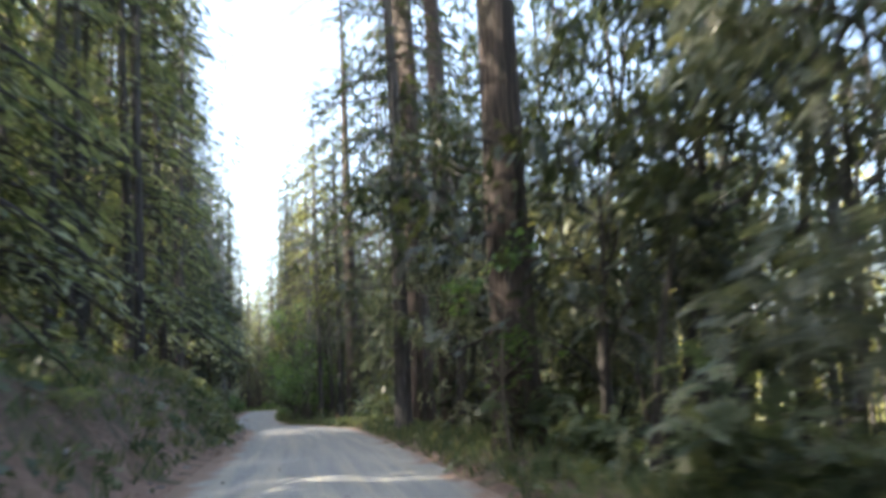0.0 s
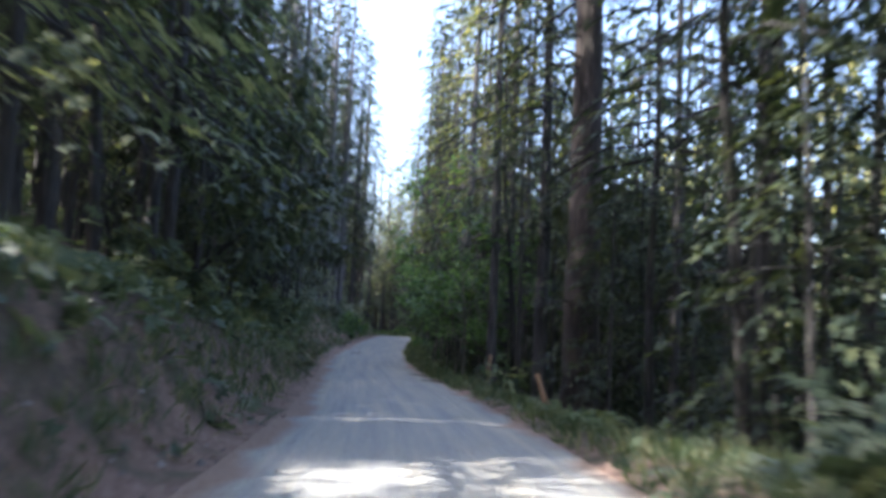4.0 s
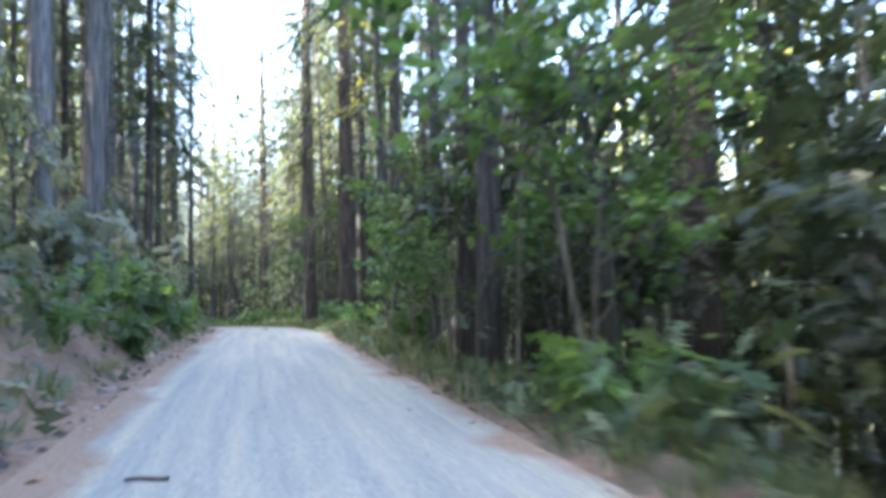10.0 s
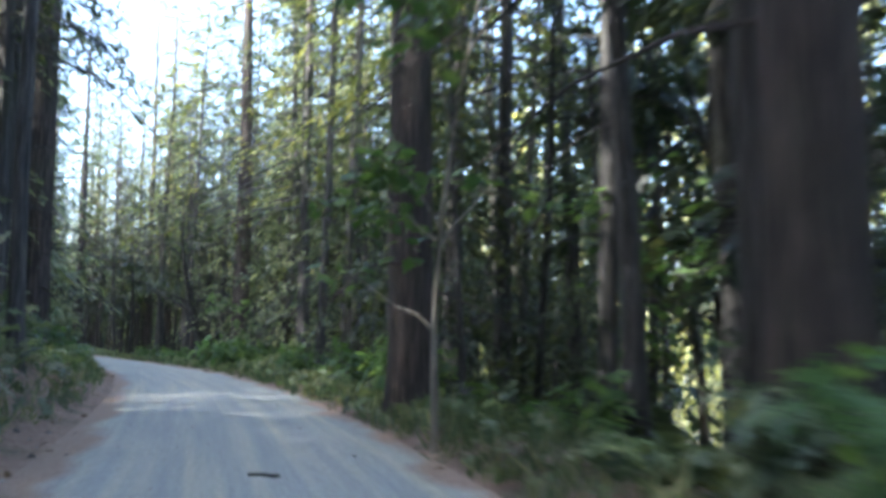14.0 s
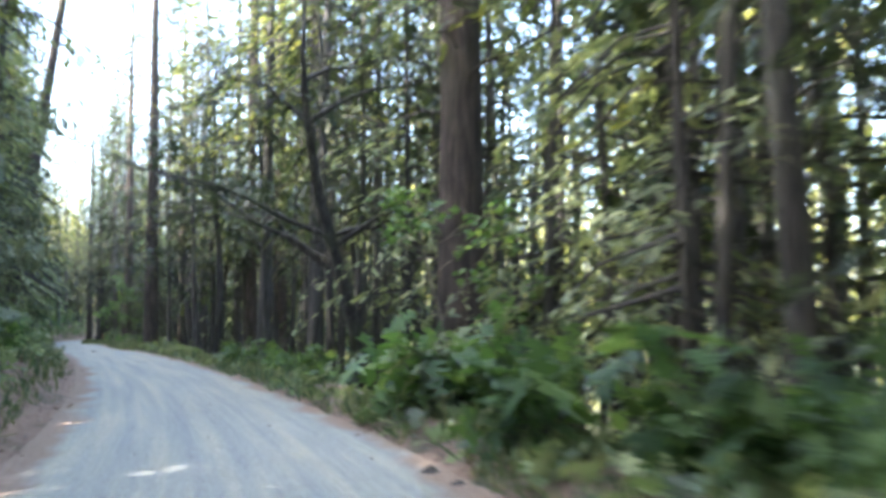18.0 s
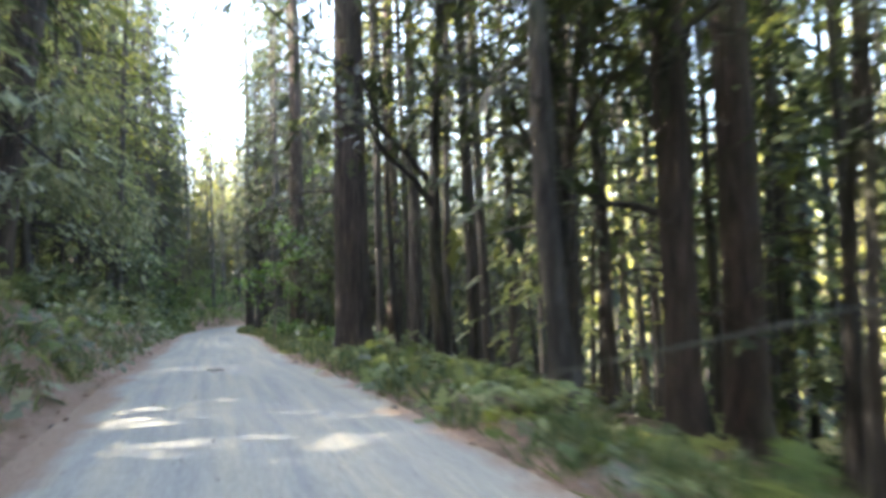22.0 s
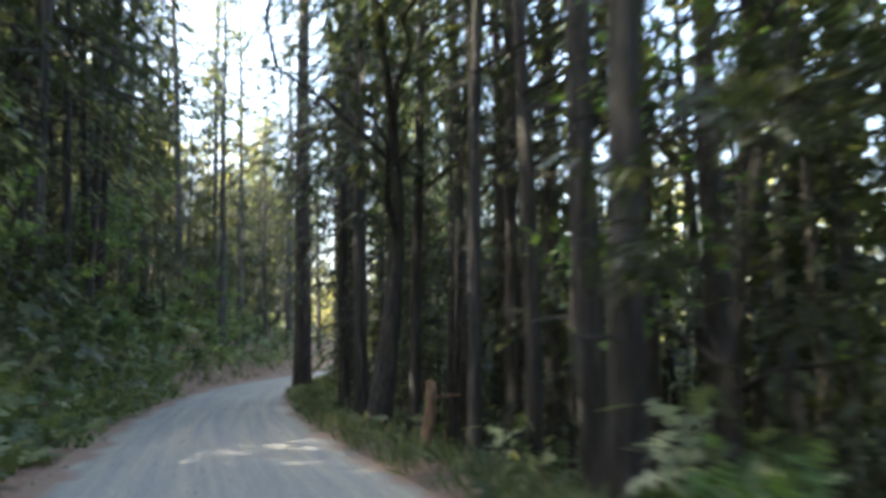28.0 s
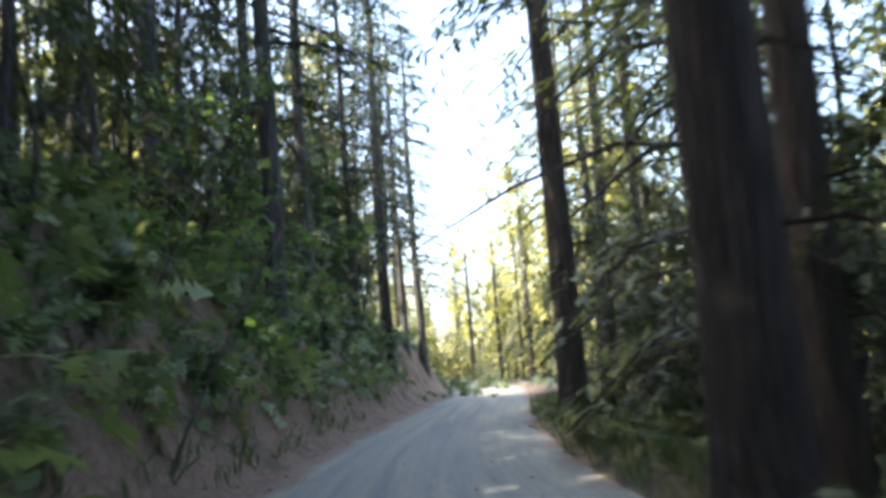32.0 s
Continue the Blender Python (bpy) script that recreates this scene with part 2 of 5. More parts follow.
def ground_material():
    m, n, l, b = graph("forest_soil")
    uv = n.new("ShaderNodeUVMap")
    sep = n.new("ShaderNodeSeparateXYZ")
    l.new(uv.outputs[0], sep.inputs[0])
    geo = n.new("ShaderNodeNewGeometry")
    fine = nd(n, "ShaderNodeTexNoise", Scale=9.0, Detail=6.0, Roughness=0.75)
    mid = nd(n, "ShaderNodeTexNoise", Scale=1.1, Detail=5.0)
    for x in (fine, mid):
        l.new(geo.outputs["Position"], x.inputs[0])
    duff = ramp(n, [(0.3, (0.05, 0.038, 0.028)), (0.5, (0.15, 0.11, 0.078)), (0.74, (0.32, 0.24, 0.175))])
    dirt = ramp(n, [(0.3, (0.15, 0.09, 0.065)), (0.52, (0.34, 0.225, 0.165)), (0.75, (0.54, 0.4, 0.31))])
    l.new(fine.outputs[0], duff.inputs[0])
    l.new(fine.outputs[0], dirt.inputs[0])
    bare = ramp(n, [(0.0, (0, 0, 0)), (0.18, (0, 0, 0)), (0.215, (1, 1, 1)), (0.3, (1, 1, 1)), (0.335, (0.25, 0.25, 0.25)), (0.43, (0.3, 0.3, 0.3)),
                    (0.46, (0.9, 0.9, 0.9)), (0.53, (0.8, 0.8, 0.8)), (0.57, (0.1, 0.1, 0.1)), (0.7, (0.5, 0.5, 0.5))])
    l.new(math_node(n, l, "DIVIDE", sep.outputs[1], 400.0), bare.inputs[0])
    turn = math_node(n, l, "SUBTRACT", math_node(n, l, "MULTIPLY", bare.outputs[0], 0.5), 1.15)
    edge = math_node(n, l, "MAXIMUM", math_node(n, l, "MULTIPLY", sep.outputs[0], 1.45), math_node(n, l, "MULTIPLY", sep.outputs[0], turn))
    wob = math_node(n, l, "MULTIPLY", math_node(n, l, "SUBTRACT", mid.outputs[0], 0.5), 5.0)
    er = n.new("ShaderNodeMapRange")
    er.inputs["From Min"].default_value, er.inputs["From Max"].default_value = 2.6, 4.4
    l.new(math_node(n, l, "ADD", edge, wob), er.inputs[0])
    green = ramp(n, [(0.52, (0, 0, 0)), (0.66, (1, 1, 1))])
    l.new(mid.outputs[0], green.inputs[0])
    soil = mixed(n, l, er.outputs[0], dirt.outputs[0], duff.outputs[0])
    floor = mixed(n, l, math_node(n, l, "MULTIPLY", green.outputs[0], 0.45), soil, (0.07, 0.1, 0.04))
    # Floor colour turns darker green-brown away from the road
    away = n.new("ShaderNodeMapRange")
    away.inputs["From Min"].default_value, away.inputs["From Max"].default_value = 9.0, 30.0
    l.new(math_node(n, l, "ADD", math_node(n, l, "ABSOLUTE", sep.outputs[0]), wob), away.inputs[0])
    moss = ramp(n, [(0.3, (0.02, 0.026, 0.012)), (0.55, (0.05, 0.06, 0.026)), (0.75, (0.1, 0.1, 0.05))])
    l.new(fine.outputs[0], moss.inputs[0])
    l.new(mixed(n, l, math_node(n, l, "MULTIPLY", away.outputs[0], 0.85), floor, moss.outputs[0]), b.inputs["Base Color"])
    b.inputs["Roughness"].default_value = 0.95
    bp = nd(n, "ShaderNodeBump", Strength=0.9, Distance=0.08)
    l.new(fine.outputs[0], bp.inputs["Height"])
    l.new(bp.outputs[0], b.inputs["Normal"])
    return m


ROAD, SOIL = road_material(), ground_material()

# ---- the line of the road ----
CENTRE = [
    (12.1, -63.9), (9.8, -51.1), (7.4, -38.3), (5.1, -25.5), (2.6, -12.8), (0.3, 0.1), (-2.2, 13.8), (-4.2, 25.6), (-6.8, 38.5), (-9.9, 51.2), (-13.5, 63.6), (-17.1, 76.2), (-19.7, 88.6), (-21.9, 100.7), (-24.1, 113.3), (-26.7, 126.4), (-30.0, 139.2), (-34.1, 151.6), (-39.4, 163.6), (-45.2, 175.3), (-51.4, 186.3), (-56.9, 195.9), (-62.5, 206.2), (-68.6, 217.2), (-75.1, 228.1), (-82.1, 242.0), (-84.8, 248.3), (-87.1, 256.6), (-90.2, 271.2), (-93.0, 284.3), (-96.6, 297.3), (-101.1, 310.4), (-106.9, 323.5), (-114.1, 335.7), (-123.4, 346.8),
]

_c = np.array(CENTRE)
_k = np.r_[0, np.cumsum(np.linalg.norm(np.diff(_c, axis=0), axis=1))] - 65.0
_ss = np.arange(_k[0], _k[-1], 0.5)
_xy = np.stack([np.interp(_ss, _k, _c[:, i]) for i in (0, 1)], 1)
for _ in range(3):
    _p = np.pad(_xy, ((8, 8), (0, 0)), mode="reflect", reflect_type="odd")
    _xy = np.stack([np.convolve(_p[:, i], np.ones(17) / 17, "valid") for i in (0, 1)], 1)
_tg = np.gradient(_xy, axis=0)
_tg /= np.linalg.norm(_tg, axis=1)[:, None]
S_MIN, S_MAX = _ss[0], _ss[-1]


UNIT = 0.88


def place(s, d):
    """World x, y of the place s metres along the road and d units of 0.88 m to the right of its middle."""
    d *= UNIT
    q = min(max(s, S_MIN), S_MAX)
    x, y = np.interp(q, _ss, _xy[:, 0]), np.interp(q, _ss, _xy[:, 1])
    tx, ty = np.interp(q, _ss, _tg[:, 0]), np.interp(q, _ss, _tg[:, 1])
    return x + tx * (s - q) + ty * d, y + ty * (s - q) - tx * d


def along(x, y):
    """The inverse of place()."""
    i = int(np.argmin((_xy[:, 0] - x) ** 2 + (_xy[:, 1] - y) ** 2))
    dx, dy = x - _xy[i, 0], y - _xy[i, 1]
    tx, ty = _tg[i]
    return _ss[i] + dx * tx + dy * ty, (dx * ty - dy * tx) / UNIT


RISE_S = (-60, 0, 17, 34, 50, 68, 84, 100, 116, 132, 146, 163, 180, 196, 210, 226, 242, 256, 380)
RISE_Z = (-0.08, -0.08, 0.15, 0.21, -0.03, -0.24, -0.06, 0.31, 0.60, 0.59, 0.46, 0.32, 0.29, 0.32, 0.14, 0.16, -0.08, -0.26, -0.26)
BANK_S = (-60, 0, 13, 25, 40, 50, 76, 88, 100, 117, 127, 139, 154, 170, 184, 207, 232, 245, 256, 274, 294, 374)
BANK_H = (1.4, 1.4, 1.8, 2.7, 2.6, 2.0, 2.1, 2.5, 2.0, 1.7, 1.3, 0.8, 0.8, 1.2, 1.9, 2.0, 2.2, 3.2, 4.2, 4.6, 4.0, 2.5)
FALL_S = (-60, 0, 40, 52, 80, 104, 117, 149, 164, 184, 196, 222, 236, 244, 280, 294, 374)
FALL_K = (0.16, 0.16, 0.2, 0.42, 0.42, 0.3, 0.22, 0.22, 0.38, 0.38, 0.2, 0.2, 0.44, 0.4, 0.3, 0.2, 0.2)


def smooth(u):
    u = min(max(u, 0.0), 1.0)
    return u * u * (3 - 2 * u)


def height(s, d):
    """The ground's height above the datum, on the road's own rise and dip."""
    return float(np.interp(s, RISE_S, RISE_Z)) + UNIT * relief(s, d)


def relief(s, d):
    """The ground's height: a crowned road, a cut bank on its uphill side and a fall on the other."""
    a = abs(d)
    if a < 2.1:
        rut = -0.018 * (math.exp(-((a - 0.78) / 0.28) ** 2))
        return 0.05 * (1 - (d / 2.1) ** 2) + rut
    e = a - 2.1
    n1 = noise.noise((s * 0.12, d * 0.12, 3.1))
    n2 = noise.noise((s * 0.6, d * 0.6, 7.7))
    n3 = noise.noise((s * 1.9, d * 1.9, 1.7))
    if d < 0:
        hb = float(np.interp(s, BANK_S, BANK_H)) * (1 + 0.25 * noise.noise((s * 0.15, 0, 9)))
        wide = 0.5 + hb * (0.75 - 0.25 * smooth((s - 235) / 25))
        z = 0.06 * min(e, 0.6) + hb * smooth((e - 0.45 - 0.25 * n2) / wide)
        up = max(0.0, e - 0.45 - wide)
        z += min(0.42 * up * smooth(0.4 + up / 6), 26 + 0.05 * up)
        rough = smooth((e - 0.3) / 0.8)
        return z + rough * (0.3 * n1 * min(1, up / 5) + 0.2 * n2 + 0.1 * n3)
    fall = float(np.interp(s, FALL_S, FALL_K))
    steep = smooth((fall - 0.25) / 0.12)
    z = 0.12 * smooth(e / 0.8) + 0.16 * (1 - steep) * math.exp(-((e - 1.6) / 0.8) ** 2)
    z -= 1.25 * fall * max(0.0, e - 1.2 + 0.35 * steep) * smooth(0.3 + 0.3 * steep + e / 6)
    far = max(0.0, e - 9)
    z -= 0.16 * far
    z = max(z, -11 - 0.01 * e)
    rough = smooth(e / 1.2)
    return z + rough * (0.3 * n1 * min(1, e / 5) + 0.14 * n2 + 0.05 * n3)


def grid_object(name, ss, ds, material, lift=0.0):
    verts, uvs = [], []
    for s in ss:
        for d in ds:
            x, y = place(s, d)
            verts.append((x, y, height(s, d) + lift))
            uvs.append((d, s))
    w = len(ds)
    faces = [(i * w + j, i * w + j + 1, (i + 1) * w + j + 1, (i + 1) * w + j) for i in range(len(ss) - 1) for j in range(w - 1)]
    me = bpy.data.meshes.new(name)
    me.from_pydata(verts, [], faces)
    lay = me.uv_layers.new(name="UVMap")
    idx = np.empty(len(me.loops), np.int32)
    me.loops.foreach_get("vertex_index", idx)
    lay.data.foreach_set("uv", np.array(uvs, np.float32)[idx].ravel())
    me.polygons.foreach_set("use_smooth", [True] * len(me.polygons))
    me.materials.append(material)
    return new(name, me)


far_s = [-1500, -600, -250, -120]
near_s = list(np.arange(S_MIN, S_MAX, 0.6))
end_s = [460, 560, 800, 1800]
left_d = [-1500, -600, -300, -160, -110, -80, -60, -48, -38, -30, -24, -19, -15, -12.5, -10.5, -9, -8, -7.2, -6.5, -5.9, -5.4, -4.9, -4.5, -4.1, -3.8, -3.5, -3.2, -2.9, -2.65, -2.4, -2.2, -2.05]
right_d = [2.05, 2.25, 2.5, 2.8, 3.1, 3.5, 4, 4.6, 5.3, 6.2, 7.2, 8.5, 10, 12, 15, 19, 24, 30, 38, 48, 60, 80, 110, 160, 300, 600, 1500]
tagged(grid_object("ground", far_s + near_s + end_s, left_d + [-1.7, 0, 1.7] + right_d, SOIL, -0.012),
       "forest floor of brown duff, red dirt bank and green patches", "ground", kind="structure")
tagged(grid_object("road", near_s, [-2.3, -2.1, -1.8, -1.5, -1.2, -0.95, -0.75, -0.55, -0.25, 0, 0.25, 0.55, 0.75, 0.95, 1.2, 1.5, 1.8, 2.1, 2.3], ROAD, 0.004),
       "pale grey gravel road with worn wheel tracks and red dirt edges", "road", kind="structure")


# ---- mesh pieces ----
def joined(parts):
    """One (verts, faces) out of several."""
    vs, fs, k = [], [], 0
    for v, f in parts:
        vs.append(np.asarray(v, float))
        fs.extend([tuple(i + k for i in q) for q in f])
        k += len(v)
    return np.concatenate(vs), fs


def data(name, v, f, material, soft=False):
    me = bpy.data.meshes.new(name)
    me.from_pydata(np.asarray(v).tolist(), [], f)
    if soft:
        me.polygons.foreach_set("use_smooth", [True] * len(me.polygons))
    me.materials.append(material)
    return me


def tube(points, radii, sides, ridge=0.0, seed=0):
    """A closed, tapering limb along points; ridge roughens it."""
    p = np.asarray(points, float)
    t = np.gradient(p, axis=0)
    t /= np.linalg.norm(t, axis=1)[:, None] + 1e-9
    ref = np.array([0.0, 1.0, 0.0]) if abs(t[0][1]) < 0.8 else np.array([1.0, 0, 0])
    a = np.cross(t, ref)
    a /= np.linalg.norm(a, axis=1)[:, None] + 1e-9
    b = np.cross(t, a)
    ang = np.linspace(0, 2 * np.pi, sides, endpoint=False)
    rr = np.asarray(radii, float)[:, None] * np.ones(sides)
    if ridge:
        rng = np.random.RandomState(seed)
        fl = sum(rng.uniform(0.4, 1) * np.cos(k * ang + rng.uniform(0, 6)) for k in (2, 3, 5, 7)) / 3
        rr = rr * (1 + ridge * fl[None] + ridge * 0.5 * rng.uniform(-1, 1, rr.shape))
    v = p[:, None] + rr[..., None] * (np.cos(ang)[None, :, None] * a[:, None] + np.sin(ang)[None, :, None] * b[:, None])
    n = len(p)
    f = [(i * sides + j, i * sides + (j + 1) % sides, (i + 1) * sides + (j + 1) % sides, (i + 1) * sides + j) for i in range(n - 1) for j in range(sides)]
    f.append(tuple((n - 1) * sides + j for j in range(sides)))
    return v.reshape(-1, 3), f


def blades(c, direction, normal, length, width, fold=0.15):
    """Diamond leaves from their stalk ends."""
    c, direction = np.asarray(c, float), np.asarray(direction, float)
    direction = direction / (np.linalg.norm(direction, axis=1)[:, None] + 1e-9)
    side = np.cross(direction, normal)
    side /= np.linalg.norm(side, axis=1)[:, None] + 1e-9
    up = np.cross(side, direction)
    L, W = np.asarray(length)[:, None], np.asarray(width)[:, None]
    m = c + direction * L * 0.45
    v = np.stack([c, m + side * W / 2 + up * W * fold, c + direction * L, m - side * W / 2 + up * W * fold], 1)
    f = [(4 * i, 4 * i + 1, 4 * i + 2, 4 * i + 3) for i in range(len(c))]
    return v.reshape(-1, 3), f


def outline(pairs, finger, reach):
    """Half-feathered outline of a twig with its leaves: points across and along it."""
    right = []
    for i in range(pairs):
        y = (i + 0.35) / (pairs + 0.4)
        w = reach * math.sin(math.pi * (0.22 + 0.68 * y)) * (1.0 if i % 2 else 0.86)
        right += [(0.025, y - finger * 0.5), (w, y + 0.44 / pairs)]
    return np.array([(0, 0)] + right + [(0.0, 1.0)] + [(-x, y) for x, y in reversed(right)])


FEATHER, FEATHER_FAR, FEATHER_WOODS, TWIG, TWIG_FAR = outline(6, 0.03, 0.27), outline(3, 0.05, 0.3), outline(2, 0.06, 0.3), outline(5, 0.04, 0.34), outline(3, 0.06, 0.38)


def sprays(shape, c, direction, normal, length, droop=0.35):
    """Flat drooping twigs of the given outline, from their stalk ends."""
    c, direction = np.asarray(c, float), np.asarray(direction, float)
    direction = direction / (np.linalg.norm(direction, axis=1)[:, None] + 1e-9)
    side = np.cross(direction, normal)
    side /= np.linalg.norm(side, axis=1)[:, None] + 1e-9
    L = np.asarray(length)[:, None, None]
    g = np.random.RandomState(len(c))
    sh = shape[None] * (1 + 0.22 * g.uniform(-1, 1, (len(c), len(shape), 1)))
    down = np.array([0, 0, -1.0])
    v = c[:, None] + L * (sh[..., :1] * side[:, None] + sh[..., 1:] * direction[:, None] + droop * (sh[..., 1:] ** 2 + 0.8 * sh[..., :1] ** 2) * down)
    k = len(shape)
    return v.reshape(-1, 3), [tuple(range(i * k, i * k + k)) for i in range(len(c))]


LOBES = np.array([(0, 0), (0.28, 0.02), (0.22, 0.18), (0.52, 0.3), (0.3, 0.42), (0.34, 0.68), (0.16, 0.6), (0, 1.0),
                  (-0.16, 0.6), (-0.34, 0.68), (-0.3, 0.42), (-0.52, 0.3), (-0.22, 0.18), (-0.28, 0.02)])


def lobed(c, direction, normal, length):
    """Five-lobed leaves."""
    c, direction = np.asarray(c, float), np.asarray(direction, float)
    direction = direction / (np.linalg.norm(direction, axis=1)[:, None] + 1e-9)
    side = np.cross(direction, normal)
    side /= np.linalg.norm(side, axis=1)[:, None] + 1e-9
    up = np.cross(side, direction)
    L = np.asarray(length)[:, None, None]
    bend = -0.25 * (LOBES[:, 0] ** 2 + (LOBES[:, 1] - 0.4) ** 2)
    v = c[:, None] + L * (LOBES[None, :, :1] * side[:, None] + LOBES[None, :, 1:] * direction[:, None] + bend[None, :, None] * up[:, None])
    k = len(LOBES)
    return v.reshape(-1, 3), [tuple(range(i * k, i * k + k)) for i in range(len(c))]


def dirs(rng, n):
    v = rng.normal(size=(n, 3))
    return v / np.linalg.norm(v, axis=1)[:, None]


# ---- trees ----
def bole(seed, tall, radius, sides=14, wander=0.0, ridge=0.05, flare=0.3):
    """A trunk of the given base radius; returns its mesh arrays and its middle line."""
    rng = np.random.RandomState(seed)
    z = np.r_[-0.6, 0, 0.25, 0.6, 1.1, 1.8, 2.7, np.linspace(3.8, tall, 14)]
    ph = rng.uniform(0, 6, 4)
    x = wander * (np.sin(z * 0.35 + ph[0]) - np.sin(ph[0]) + 0.4 * np.sin(z * 0.9 + ph[1]) - 0.4 * np.sin(ph[1]))
    y = wander * (np.sin(z * 0.3 + ph[2]) - np.sin(ph[2]) + 0.4 * np.sin(z * 1.1 + ph[3]) - 0.4 * np.sin(ph[3]))
    zz = np.clip(z, 0, None)
    r = radius * (1 - 0.93 * (zz / tall) ** 1.15) * (1 + flare * np.exp(-zz / 0.55))
    line = np.stack([x, y, z], 1)
    return tube(line, r, sides, ridge, seed), line


def conifer(seed, tall, radius, crown, reach, count, per, dead, bark, needles, wander=0.02, size=0.9, far=False):
    """Meshes of a conifer: trunk, needle sprays, boughs, dead snags. crown: the height at which green boughs begin."""
    rng = np.random.RandomState(seed)
    (tv, tf), line = bole(seed, tall, radius, 6 if far else (12 if radius > 0.15 else 8), wander=wander)
    at = lambda z: np.array([np.interp(z, line[:, 2], line[:, i]) for i in (0, 1)] + [z])
    limbs, c, dr, nm, ln = [], [], [], [], []
    up = np.array([0, 0, 1.0])
    for i in range(count):
        u = (i + rng.uniform()) / count
        z = crown + (tall - crown) * u ** 1.15
        out = reach * (1 - u) ** 0.7 * rng.uniform(0.5, 1.15) + 0.35
        az = rng.uniform(0, 2 * np.pi)
        rise = rng.uniform(0.0, 0.35) * (0.3 + u)
        h = np.array([np.cos(az), np.sin(az), 0])
        side = np.array([-np.sin(az), np.cos(az), 0])
        q = np.linspace(0, 1, 3)
        pts = at(z)[None] + h[None] * (out * q)[:, None] + up[None] * (out * (rise * q - 0.5 * q ** 2))[:, None]
        if not far and radius > 0.09:
            limbs.append(tube(pts, 0.018 + 0.034 * (1 - q) * min(1, out / 3), 3))
        w = np.r_[np.linspace(0.25, 0.92, per - 1) + rng.uniform(-0.08, 0.08, per - 1), 0.85]
        base = np.stack([np.interp(w, q, pts[:, j]) for j in range(3)], 1)
        base += side[None] * (rng.normal(size=per) * 0.09 * out * w)[:, None] + up[None] * (rng.normal(size=per) * 0.03 * out)[:, None]
        sgn = np.where(np.arange(per) % 2, 1.0, -1.0)
        sgn[-1] = rng.uniform(-0.3, 0.3)
        d = h[None] * rng.uniform(0.5, 1, per)[:, None] + side[None] * (sgn * rng.uniform(0.5, 1.1, per))[:, None]
        d[:, 2] += rng.uniform(-0.35, 0.05, per)
        c.append(base)
        dr.append(d)
        nm.append(up[None] + 0.18 * rng.normal(size=(per, 3)))
        ln.append(rng.uniform(0.65, 1.2, per) * size * (0.55 + 0.45 * out / (reach + 0.35)) * (1.15 - 0.4 * w))
    ln = np.concatenate(ln)
    leaves = sprays(FEATHER_FAR if far else FEATHER, np.concatenate(c), np.concatenate(dr), np.concatenate(nm), ln)
    snags = []
    for i in range(0 if far else dead):
        z = rng.uniform(1.6, max(crown * 1.1, 4))
        az = rng.uniform(0, 2 * np.pi)
        out = rng.uniform(0.4, 1.0) * (min(reach, 2.2) if radius < 0.3 else 4.2)
        q = np.linspace(0, 1, 4)
        wob = rng.uniform(-0.2, 0.2, (4, 3)) * q[:, None]
        pts = at(z)[None] + np.array([np.cos(az), np.sin(az), 0])[None] * (out * q)[:, None] + wob + up[None] * (out * (0.15 * q - 0.35 * q ** 2))[:, None]
        snags.append(tube(pts, (0.022 if radius < 0.3 else 0.04) * (1 - 0.8 * q), 3))
    return {"trunk": data("trunk", *joined([(tv, tf)] + limbs + snags), bark, True), "crown": data("crown", *leaves, needles)}


